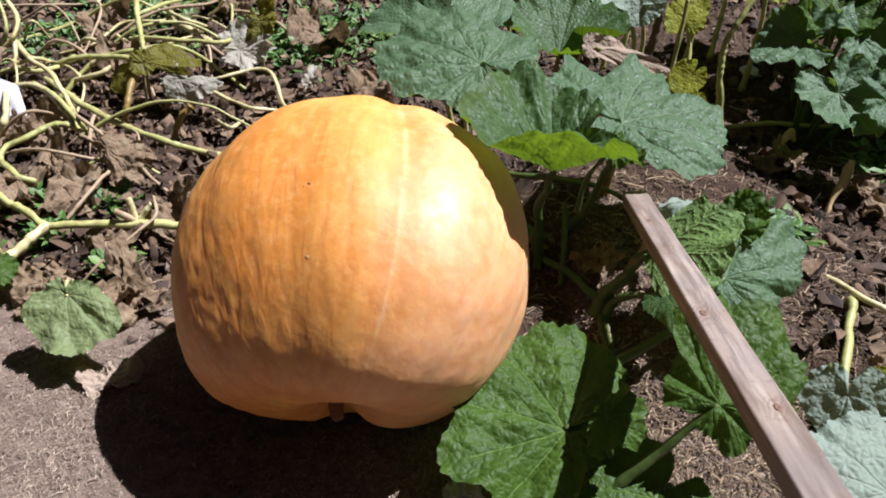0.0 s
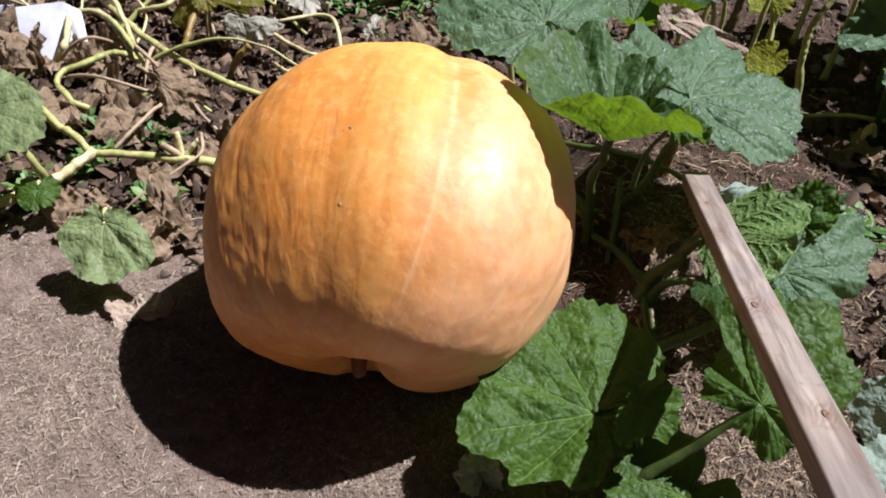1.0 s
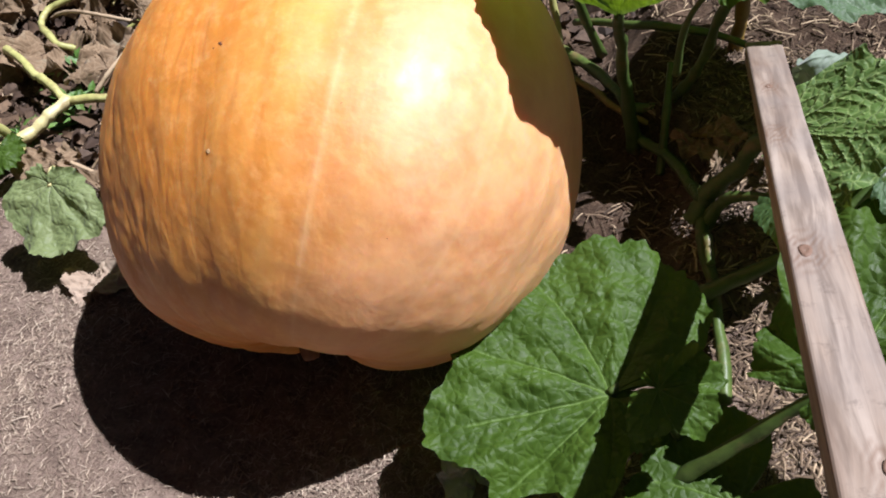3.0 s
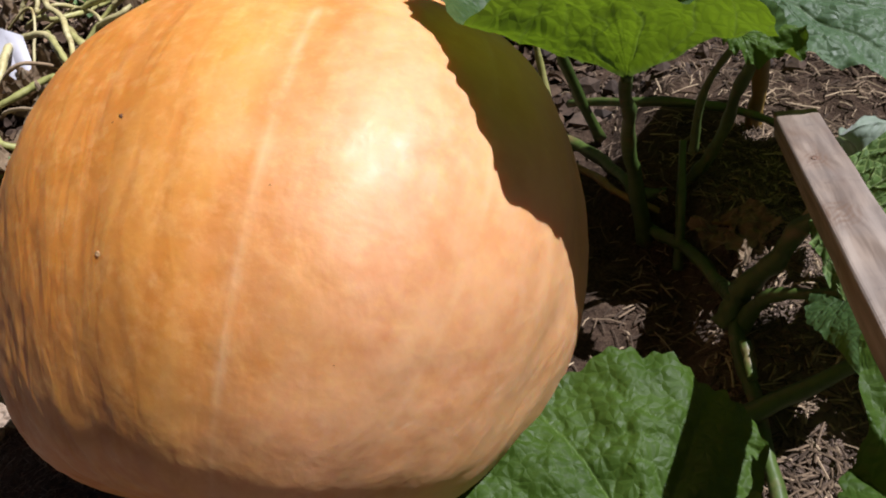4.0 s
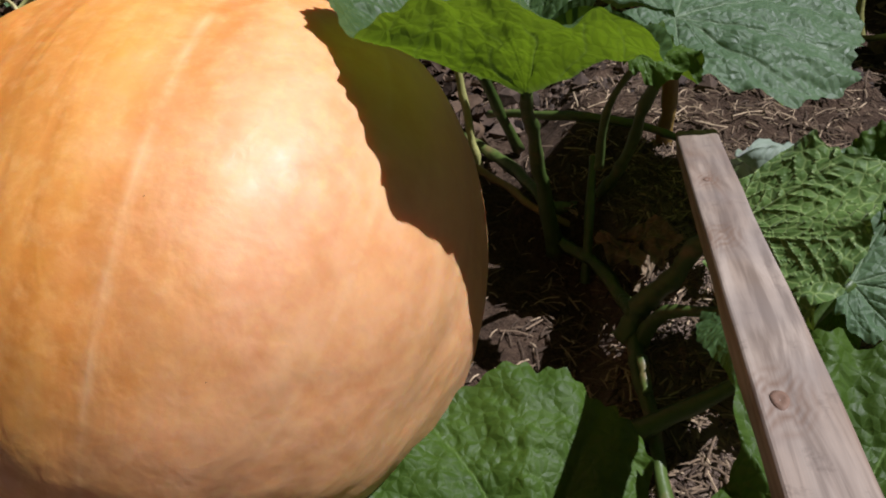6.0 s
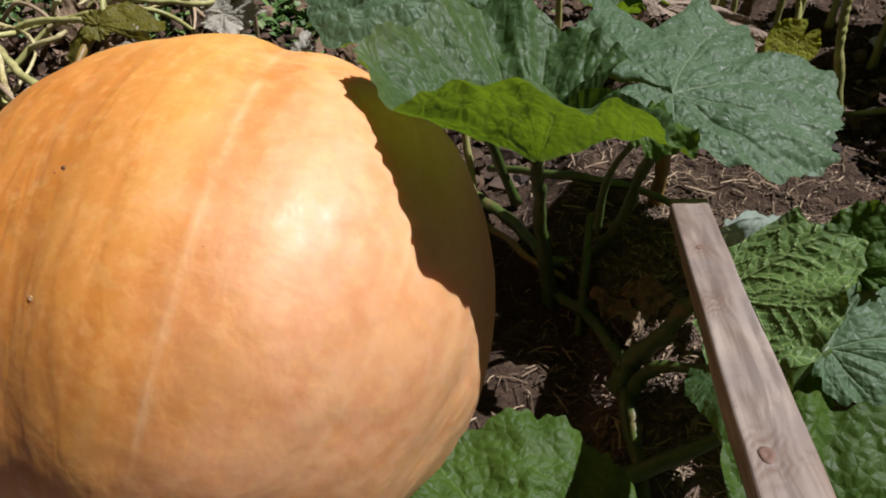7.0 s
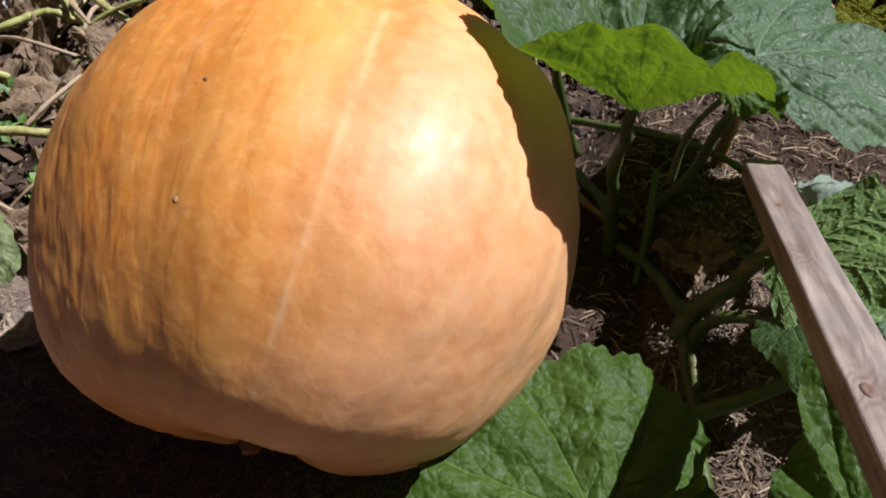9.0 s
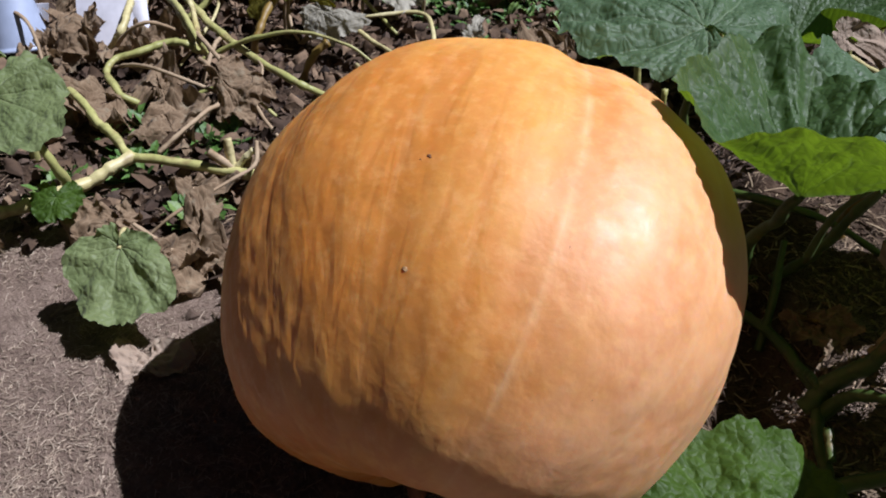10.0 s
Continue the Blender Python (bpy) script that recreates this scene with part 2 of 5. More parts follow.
def wood_material():
    m, nt, b = shader("weathered_pine")
    g = attribute(nt, "grain", "Vector")
    mp = node(nt, "Mapping")
    mp.inputs["Scale"].default_value = (1.0, 0.07, 1.0)
    wire(nt, g, mp.inputs[0])
    lines = noise_tex(nt, mp.outputs[0], 110, 4, 0.6, 0.3)
    broad = noise_tex(nt, mp.outputs[0], 38, 3, 0.5, 1.2)
    v = objvec(nt)
    stain = noise_tex(nt, v, 12, 4)
    col = ramp(nt, broad, (0.36, (0.17, 0.115, 0.08)), (0.5, (0.265, 0.205, 0.155)), (0.64, (0.33, 0.27, 0.215)))
    col = mix(nt, grey(nt, lines, 0.44, 0.62, 0, 0.65), col, (0.1, 0.07, 0.05))
    col = mix(nt, grey(nt, stain, 0.4, 0.7, 0, 0.6), col, (0.16, 0.135, 0.12))
    col = mix(nt, grey(nt, noise_tex(nt, v, 45, 5, 0.7), 0.58, 0.7, 0, 0.5), col, (0.09, 0.065, 0.05))
    col = mix(nt, attribute(nt, "knot"), col, (0.12, 0.06, 0.03))
    wire(nt, col, b.inputs["Base Color"])
    b.inputs["Roughness"].default_value = 0.75
    bump(nt, b, lines, 0.3, 0.0015)
    return m


WOOD = wood_material()


def plain(name, color, rough=0.5, scale=30):
    m, nt, b = shader(name)
    v = objvec(nt)
    n = noise_tex(nt, v, scale, 5)
    wire(nt, mix(nt, grey(nt, n, 0.4, 0.75, 0, 0.5), color, tuple(c * 0.6 for c in color)), b.inputs["Base Color"])
    b.inputs["Roughness"].default_value = rough
    bump(nt, b, n, 0.3, 0.003)
    return m


BLUISH_PLASTIC = plain("bluish_plastic", (0.36, 0.42, 0.55), 0.45, 25)
WHITE_PLASTIC = plain("white_plastic", (0.58, 0.58, 0.62), 0.5, 25)
KNOT = plain("pine_knot", (0.17, 0.1, 0.065), 0.75, 220)
SCAR = plain("scar_brown", (0.12, 0.05, 0.02), 0.8, 200)
CORK = plain("scar_cork", (0.42, 0.25, 0.11), 0.9, 200)
BLOSSOM_END = plain("blossom_end", (0.2, 0.09, 0.04), 0.85, 150)
STEM_WOOD = stem_material("stem_woody_brown", (0.07, 0.048, 0.032), (0.12, 0.085, 0.06), 0.85)
HUSK = plain("dry_husk", (0.55, 0.4, 0.2), 0.7, 40)


# ---- mesh tools ----
def fract_noise(p, seed=0):
    """Smooth value noise of the rows of p, -1 to 1."""
    p = np.asarray(p, float)
    c = np.floor(p)
    f = p - c
    f = f * f * (3 - 2 * f)
    total = np.zeros(len(p))
    for i in (0, 1):
        for j in (0, 1):
            for k in (0, 1):
                q = c + (i, j, k)
                h = np.sin(q @ (127.1, 311.7, 74.7) + seed * 13.37) * 43758.5453
                h -= np.floor(h)
                total += h * np.prod(np.where((i, j, k), f, 1 - f), axis=1)
    return total * 2 - 1


def fbm(p, scale, octaves=3, seed=0):
    total, amp = 0, 1.0
    p = np.asarray(p, float)
    for o in range(octaves):
        total = total + amp * fract_noise(p * scale + o * 17.3, seed + o)
        amp, scale = amp * 0.5, scale * 2.1
    return total


def mesh_object(name, verts, faces, mats, parent=None, smooth=True, slots=None, attrs=(), at=(0, 0, 0)):
    me = bpy.data.meshes.new(name)
    me.from_pydata([tuple(v) for v in np.asarray(verts, float)], [], faces)
    for m in (mats if isinstance(mats, (list, tuple)) else [mats]):
        me.materials.append(m)
    if slots is not None:
        me.polygons.foreach_set("material_index", np.asarray(slots, dtype=np.int32))
    if smooth:
        me.polygons.foreach_set("use_smooth", np.ones(len(me.polygons), dtype=bool))
    for key, values in attrs:
        values = np.asarray(values, float)
        if values.ndim == 1:
            me.attributes.new(key, "FLOAT", "POINT").data.foreach_set("value", values)
        else:
            me.attributes.new(key, "FLOAT_VECTOR", "POINT").data.foreach_set("vector", values.ravel())
    me.update()
    ob = new(name, me)
    ob.location = at
    if parent is not None:
        ob.parent = parent
    return ob


def grid_faces(rows, cols, wrap=False, start=0):
    """Quads of a grid of rows x cols points; wrap closes the columns."""
    i, j = np.meshgrid(np.arange(rows - 1), np.arange(cols if wrap else cols - 1), indexing="ij")
    a, b = i * cols + j, i * cols + (j + 1) % cols
    return (np.stack([a, b, b + cols, a + cols], -1).reshape(-1, 4) + start).tolist()


def unit(v):
    v = np.asarray(v, float)
    return v / np.linalg.norm(v)


def spline(points, n):
    """n points on a smooth curve through the given points."""
    p = np.asarray(points, float)
    if len(p) == 2:
        return p[0] + np.linspace(0, 1, n)[:, None] * (p[1] - p[0])
    q = np.vstack([2 * p[0] - p[1], p, 2 * p[-1] - p[-2]])
    s = np.linspace(0, len(p) - 1 - 1e-6, n)
    k = s.astype(int)
    t = (s - k)[:, None]
    a, b, c, d = q[k], q[k + 1], q[k + 2], q[k + 3]
    return 0.5 * (2 * b + (c - a) * t + (2 * a - 5 * b + 4 * c - d) * t ** 2 + (3 * b - a - 3 * c + d) * t ** 3)


def tube(points, r0, r1, sides=10, steps=None, ridges=0.08, seed=0, start=0, flare=0.0):
    """Vertices and faces of a slightly ridged, uneven stalk."""
    n = steps or max(10, 8 * len(points))
    c = spline(points, n)
    run = np.r_[0, np.cumsum(np.linalg.norm(np.diff(c, axis=0), axis=1))]
    sway = np.stack([fbm(np.stack([run * 22, 0 * run + q, 0 * run + seed], 1), 1, 2, seed + q) for q in range(3)], 1)
    c = c + sway * (0.25 * r0 * np.clip(run / 0.04, 0, 1) * np.clip((run[-1] - run) / 0.04, 0, 1))[:, None]
    t = np.gradient(c, axis=0)
    t /= np.linalg.norm(t, axis=1)[:, None] + 1e-9
    up = np.array([0.31, 0.17, 0.93])
    x = np.cross(t, up)
    x /= np.linalg.norm(x, axis=1)[:, None] + 1e-9
    y = np.cross(t, x)
    s = np.linspace(0, 1, n)
    r = r0 + (r1 - r0) * s
    r = r * (1 + 0.16 * fract_noise(np.stack([s * n * 0.5, 0 * s, 0 * s + seed], 1), seed))
    r = r * (1 + flare * np.exp(-s * 14))
    a = np.arange(sides) * 2 * np.pi / sides
    rr = r[:, None] * (1 + ridges * np.cos(5 * a))[None]
    v = c[:, None] + rr[..., None] * (np.cos(a)[None, :, None] * x[:, None] + np.sin(a)[None, :, None] * y[:, None])
    f = grid_faces(n, sides, True, start)
    f += [[start + i for i in range(sides)][::-1], [start + (n - 1) * sides + i for i in range(sides)]]
    return v.reshape(-1, 3), f


def thing(name, at, label, category, group="", kind=""):
    ob = new(name)
    ob.empty_display_size = 0.05
    ob.location = at
    return tagged(ob, label, category, group, kind)


# ---- leaves ----
def blade(ctrl, size=1.0, sinus=180.0, gap=13.0, quilt=1.0, wave=0.008, crumple=0.0, rings=34, spokes=180, seed=0, teeth=1.0, rim=1.7, pleat=0.0035, under=False, bulge=None, sharp=0.026):
    """A lobed squash leaf in its own frame: x across, y along the midrib, z up, the stalk's end at the origin.
    ctrl: a few (angle from the midrib, reach, height of the rim)."""
    rng = np.random.RandomState(seed)
    th = np.linspace(-180, 180, spokes, endpoint=False)
    c = sorted(ctrl)
    ang = np.array([q[0] for q in c], float)
    def around(values):
        v = np.interp(th, np.r_[ang - 360, ang, ang + 360], np.tile(values, 3))
        m = max(2, int(spokes * sharp))
        k = np.hanning(2 * m + 1)
        k /= k.sum()
        return np.convolve(np.r_[v[-m:], v, v[:m]], k, "valid")
    reach, lift = around([q[1] for q in c]) * size, around([q[2] for q in c]) * size
    mean = reach.mean()
    a0 = np.radians(th)
    d = np.abs((th - sinus + 180) % 360 - 180)
    cut = 1 - 0.82 * np.exp(-(d / gap) ** 2)
    jag = fract_noise(np.stack([th * 0.22, 0 * th, 0 * th], 1), seed) * 0.028 + fract_noise(np.stack([th * 0.07, 0 * th + 5, 0 * th], 1), seed) * 0.05
    tooth = (np.abs(((th * 0.14 + rng.rand() + 0.8 * np.sin(a0 * 3)) % 1) - 0.5) - 0.25) * (0.06 + 0.03 * np.sin(a0 * 5 + seed))
    reach = reach * cut * (1 + (jag + tooth) * teeth)
    rho = np.linspace(0, 1, rings) ** 0.85
    a = np.radians(th)
    R = rho[:, None] * reach[None]
    x, y = R * np.sin(a), R * np.cos(a)
    power = np.full(spokes, float(rim))
    if bulge:
        power += (bulge[2] - rim) * np.exp(-(((th - bulge[0] + 180) % 360 - 180) / bulge[1]) ** 4)
    z = lift[None] * (rho[:, None] ** power[None])
    # veins
    vein, groove = np.zeros_like(x), np.zeros_like(x)
    mains = np.radians([0, 40, -40, 84, -84, 132, -132]) + rng.uniform(-0.13, 0.13, 7)
    turned = a[None] + 0.24 * rho[:, None] * np.sin(a)[None] + 0.05 * np.sin(3 * a + seed)[None] * rho[:, None] ** 2
    off = (turned[None] - mains[:, None, None] + np.pi) % (2 * np.pi) - np.pi
    near = np.argmin(np.abs(off), axis=0)
    delta = np.take_along_axis(off, near[None], 0)[0]
    u, w = R * np.cos(delta), R * np.sin(delta)
    wid = mean * 0.014 * (1.2 - rho[:, None])
    main = np.exp(-(w / wid) ** 2) * np.array([1, 0.9, 0.9, 0.75, 0.75, 0.5, 0.5])[near]
    step = mean * 0.23
    bend = np.abs(w) * 1.05 - 0.9 * w ** 2 / mean
    warp = fbm(np.stack([x, y, 0 * x], -1).reshape(-1, 3), 16, 2, seed + 9).reshape(x.shape)
    ph = (u - bend) / step + 0.37 * near + 0.5 * (w > 0) + 0.85 * warp
    side = np.abs(ph - np.round(ph)) * step
    side = np.exp(-(side / (wid * 0.6)) ** 2) * (np.abs(w) < 0.5 * mean) * (rho[:, None] > 0.12)
    vein = np.clip(main + 0.4 * side, 0, 1)
    puff = np.abs(np.sin(np.pi * ph)) * np.clip(np.abs(w) / (0.12 * mean), 0, 1) * (rho[:, None] > 0.1)
    P = np.stack([x, y, 0 * x], -1).reshape(-1, 3)
    k = quilt * mean / 0.15
    half = np.radians(22)
    fold = np.clip(np.abs(delta) / half, 0, 1) * rho[:, None]
    if under:
        cross = np.abs(w) / step * 1.5 + 0.5 * np.floor(ph) + 0.5 * warp
        third = np.exp(-(np.abs(cross - np.round(cross)) * step / 1.5 / (wid * 0.45)) ** 2) * (np.abs(w) > 0.05 * mean)
        vein = np.clip(main + 0.8 * side + 0.4 * third, 0, 1)
        z = z + 0.006 * k * main + 0.004 * k * side + 0.0024 * k * third - 0.003 * k * puff + fbm(P, 12, 2, seed).reshape(x.shape) * 0.003
    else:
        z = z - 0.0025 * k * main * rho[:, None] ** 0.5 - 0.001 * k * side + 0.0014 * k * puff + 0.0007 * k * np.abs(np.sin(np.pi * (np.abs(w) / step * 1.6 + 0.5 * np.floor(ph) + 0.6 * warp)))
        z = z + pleat * k * fold * (0.95 + 0.4 * np.sin(2 * a + seed) + 0.35 * np.sin(5 * a + 2.3 * seed))[None]
        z = z + 0.0045 * quilt * np.abs(fbm(P + seed * 1.7, 21, 2, seed + 5)).reshape(x.shape) * np.clip(rho[:, None] * 3, 0, 1)
        z = z + (fbm(P, 12, 2, seed) * 0.0036 * quilt + fbm(P, 55, 2, seed + 3) * 0.0016 * quilt).reshape(x.shape)
    z = z + wave * (rho[:, None] ** 2 * np.sin(5 * a + seed)[None] + rho[:, None] ** 3.5 * 0.8 * np.sin(9 * a + 2 * seed + np.sin(3 * a))[None] + rho[:, None] ** 7 * 0.5 * np.sin(21 * a + seed + 2 * np.sin(2 * a))[None])
    over = z[-1] - lift
    m = int(spokes * 0.06)
    box = np.hanning(2 * m + 1)
    over = np.convolve(np.r_[over[-m:], over, over[:m]], box / box.sum(), "valid")
    z = z - over[None] * rho[:, None] ** 2
    if crumple:
        z = z + crumple * (fbm(P + seed, 9 / max(mean, 0.03) * 0.15, 3, seed) * rho.repeat(spokes)).reshape(x.shape)
        x = x + crumple * 0.6 * fbm(P + 7.7 + seed, 1.6 / mean, 2, seed + 1).reshape(x.shape)
        y = y + crumple * 0.6 * fbm(P + 3.1 + seed, 1.6 / mean, 2, seed + 2).reshape(x.shape)
    return np.stack([x, y, z], -1).reshape(-1, 3), grid_faces(rings, spokes, True), [("vein", vein.ravel()), ("flat", P + seed * 0.37)]


def leaf_frame(n, mid):
    n, my = unit(n), unit(mid)
    my = unit(my - n * (my @ n))
    return np.stack([np.cross(my, n), my, n], 1)


def leaf(label, J, n, mid, ctrl, stalk, tops=LEAF_TOP, stem=STEM_GREEN, r=0.007, flip=False, name="pumpkin_leaf", category="leaf", group="pumpkin leaves", **kw):
    """One leaf: a blade on its stalk. stalk: points from the base on the ground up to the blade."""
    J = np.asarray(J, float)
    base = np.asarray(stalk[0], float) if stalk else J
    ob = thing(name, base, label, category, group)
    v, f, vein = blade(ctrl, **kw)
    F = leaf_frame(n, mid)
    mesh_object("blade", v @ F.T + J - base, f, tops, ob, True, None, vein)
    if stalk:
        tv, tf = tube([*stalk, J - 0.002 * unit(n) * (-1 if flip else 1)], r * 1.25, r * 0.75, 10, seed=int(abs(J[0] * 991)) % 97, flare=0.25)
        mesh_object("stalk", tv - base, tf, stem, ob)
    return ob


ROUND = [(0, 1.0, -0.06), (40, 0.95, -0.04), (85, 0.98, -0.06), (130, 0.9, -0.05), (165, 0.75, 0), (-165, 0.75, 0), (-130, 0.9, -0.04), (-85, 1.0, -0.07), (-40, 0.93, -0.03)]


# ---- ground ----
def ground_height(x, y):
    p = np.stack([x, y, 0 * x], 1)
    dry = dryness(x, y)
    rough = 1 - 0.85 * np.clip(dry, 0, 1)
    h = 0.014 * fbm(p, 5, 3, 3) * rough + 0.012 * rough * np.abs(fbm(p, 17, 3, 8)) + 0.003 * fbm(p, 40, 2, 5)
    near = np.exp(-(((x + 0.2) / 0.45) ** 2 + ((y - 0.93) / 0.4) ** 2))
    return (h - 0.006) * (1 - 0.8 * near) + mound(x, y)


def mound(x, y):
    """The bed heaped with mulch beside the pumpkin."""
    def ease(q):
        q = np.clip(q, 0, 1)
        return q * q * (3 - 2 * q)
    return 0.09 * ease((x - 0.15 + 0.14 * ease((y - 1.12) / 0.2)) / 0.13) * ease((y - 0.86) / 0.24) * (1 - 0.7 * ease((x - 0.45) / 0.3)) * (1 - ease((y - 1.55) / 0.4))


def dryness(x, y):
    """1 on the trodden pale soil and straw in front, 0 in the dug bed."""
    p = np.stack([x, y, 0 * x], 1)
    edge = 0.98 + 0.1 * np.tanh((x + 0.2) * -3) + 0.06 * fbm(p, 4, 2, 21)
    # mulch stops short of the pumpkin; dark soil there stands in for shade
    mulch = np.exp(-(((x - 0.36) / 0.2) ** 4 + ((y - 1.1) / 0.3) ** 4))
    path = np.clip((edge - y) / 0.22 + 0.5, 0, 1) * np.clip((y + 1.1 + 0.25 * fbm(p, 1.3, 3, 4)) / 0.5, 0, 1) * np.clip((x + 5.0) / 1.5, 0, 1) * np.clip((4.5 - x) / 1.5, 0, 1)
    return np.clip(np.maximum(path, 0.8 * mulch), 0, 1)


def axis(lo, hi, step, far):
    core = np.arange(lo, hi, step)
    grow = step * 1.22 ** np.arange(1, 60)
    out = np.cumsum(grow)
    out = out[out < far]
    return np.r_[lo - out[::-1], core, core[-1] + out]


gx, gy = axis(-1.9, 1.3, 0.011, 90), axis(0.2, 2.9, 0.011, 90)
GX, GY = np.meshgrid(gx, gy, indexing="xy")
X, Y = GX.ravel(), GY.ravel()
far = np.clip((np.hypot(X + 0.2, Y - 1.4) - 3) / 6, 0, 1)
Z = ground_height(X, Y) * (1 - far)
tagged(mesh_object("ground", np.stack([X, Y, Z], 1), grid_faces(len(gy), len(gx)), SOIL, attrs=[("dry", dryness(X, Y))]),
       "brown garden soil, pale and trodden beside the bed", "ground", kind="structure")


# ---- pumpkin ----
PK_C = np.array([-0.1975, 0.9255, 0.2097])
PK_AX = np.array([0.2781, 0.2422, 0.2132])
PK_ROT = np.array([[0.5222, -0.5258, -0.6715], [0.7939, 0.5873, 0.1576], [0.3115, -0.6154, 0.7241]])
CUBIC = dict(zzz=0.051, yzz=-0.157, yyz=-0.009, yyy=-0.203, xzz=0.081, xyy=0.042, xxz=0.116, xxy=-0.016, xxx=0.059,
             zzzz=0.308, yzzz=0.011, yyzz=0.057, yyyy=0.201, xzzz=-0.028, xyzz=-0.1, xyyz=0.029, xxzz=0.038, xxyz=-0.015,
             xxyy=0.013, xxxz=-0.122, xxxy=-0.074, xxxx=0.03)
BLOSSOM = np.array([-0.184, 0.70, 0.135])
BELLY = (((-0.315, 0.7, 0.255), 0.011), ((0.03, 0.72, 0.2), 0.012), ((-0.235, 0.66, 0.28), 0.007), ((-0.12, 0.635, 0.285), 0.006), ((-0.06, 0.655, 0.25), 0.01), ((-0.005, 0.71, 0.175), 0.006), ((-0.16, 0.675, 0.16), -0.015))


def pumpkin_body(u):
    """A point of the smooth body for each direction of the rows of u."""
    r = np.ones(len(u))
    for powers, k in CUBIC.items():
        term = np.full(len(u), k)
        for c in powers:
            term = term * u[:, "xyz".index(c)]
        r += term
    return u * r[:, None]


def pumpkin():
    pole = unit(((BLOSSOM - PK_C) @ PK_ROT) / PK_AX)
    e1 = unit(np.cross(pole, (0.2, 0.9, 0.4)))
    e2 = np.cross(pole, e1)
    rows, cols = 180, 560
    phi = np.linspace(0.004, np.pi - 0.004, rows)
    psi = np.linspace(0, 2 * np.pi, cols, endpoint=False)
    PH, PS = (a.ravel() for a in np.meshgrid(phi, psi, indexing="ij"))
    u = np.cos(PH)[:, None] * pole + np.sin(PH)[:, None] * (np.cos(PS)[:, None] * e1 + np.sin(PS)[:, None] * e2)
    ribs, seam = np.zeros(len(u)), np.zeros(len(u))
    rng = np.random.RandomState(5)
    for k in range(12):
        c = 2.13 + (k + (rng.uniform(-0.12, 0.12) if k else 0)) * 2 * np.pi / 12
        d = np.abs((PS - c + np.pi) % (2 * np.pi) - np.pi)
        depth = rng.uniform(0.5, 1.0) if k else 0.9 + 1.3 * np.clip((PH - 1.6) / 0.6, 0, 1)
        ribs += depth * np.exp(-(d / 0.12) ** 2)
        seam += {0: 1.0, 11: 0.7}.get(k, 0.25) * np.exp(-(d / 0.013) ** 2)
    belly = np.sin(PH) ** 0.7
    b = pumpkin_body(u)
    k = 1 - 0.012 * ribs * belly - 0.16 * np.exp(-(PH / 0.2) ** 2) - 0.22 * np.exp(-((np.pi - PH) / 0.2) ** 2)
    down = PK_ROT.T @ np.array([0.1, 0.25, -1.0]) / PK_AX
    down = math.atan2(down @ e2, down @ e1)
    d = np.abs((PS - down + np.pi) % (2 * np.pi) - np.pi)
    k -= 0.2 * np.exp(-(d / 0.4) ** 2) * np.exp(-(PH / 0.75) ** 2) * np.clip(PH / 0.2, 0, 1)
    k += 0.006 * fbm(b, 2.2, 2, 4) + 0.0016 * fbm(b, 9, 3, 9)
    near = np.sin(PH) ** 0.6
    mer = np.stack([np.cos(PS) * 3 * near, np.sin(PS) * 3 * near, PH * 3], 1)
    left = np.clip(0.5 - (((b * PK_AX) @ PK_ROT.T)[:, 0] + 0.05) / 0.2, 0, 1)
    wrinkle = fbm(mer * (3.8, 3.8, 2.7), 1.5, 3, 14)
    low_band = np.clip((0.22 - ((b * PK_AX) @ PK_ROT.T)[:, 2] - 0.12) / 0.12, 0, 1)
    k += 0.0034 * wrinkle * (0.08 + 0.75 * left + 0.3 * low_band)
    v = PK_C + (b * k[:, None] * PK_AX) @ PK_ROT.T
    for c, swell in BELLY:
        v += (swell * np.exp(-((v - c) ** 2).sum(1) / 0.062 ** 2))[:, None] * (v - PK_C) / np.linalg.norm(v - PK_C, axis=1)[:, None]
    low = v[:, 2] < 0.012
    v[low, 2] = 0.012 + (v[low, 2] - 0.012) * 0.25
    out = v - PK_C
    # pink to the right; its fade at the bottom paints in brown soil bounce
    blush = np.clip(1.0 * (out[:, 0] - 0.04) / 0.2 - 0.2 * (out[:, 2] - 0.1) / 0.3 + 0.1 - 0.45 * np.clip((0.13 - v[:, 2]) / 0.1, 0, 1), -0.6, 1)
    # wrinkled left front; also carries the painted dimness away from the sun
    rough = np.clip(0.82 - (out[:, 0] + 0.04) / 0.22, 0, 1) * np.clip((out[:, 1] * -1 + 0.1) / 0.12, 0, 1)
    base = np.array([PK_C[0], PK_C[1], 0.0])
    ob = thing("pumpkin", base, "giant orange pumpkin with a pinkish ribbed rind lying on soil", "pumpkin")
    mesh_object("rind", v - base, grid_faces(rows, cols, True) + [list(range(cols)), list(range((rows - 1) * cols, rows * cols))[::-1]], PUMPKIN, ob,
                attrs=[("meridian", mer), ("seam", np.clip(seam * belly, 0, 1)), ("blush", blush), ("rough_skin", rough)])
    def spot(name, place, size, mat, label, stretch=(1, 1, 1), sink=0.4):
        d = np.asarray(place, float) - PK_C
        p = v[np.argmax((v - PK_C) @ unit(d) / np.linalg.norm(v - PK_C, axis=1))]
        bm = bmesh.new()
        bmesh.ops.create_icosphere(bm, subdivisions=3, radius=1)
        q = np.array([w.co for w in bm.verts])
        faces = [[w.index for w in fc.verts] for fc in bm.faces]
        bm.free()
        nrm = unit(d)
        F = leaf_frame(nrm, (0.3, 0.2, 1))
        q = q * (1 + 0.35 * fbm(q, 2.3, 3, int(size * 1e5)))[:, None] * np.array(stretch) * size
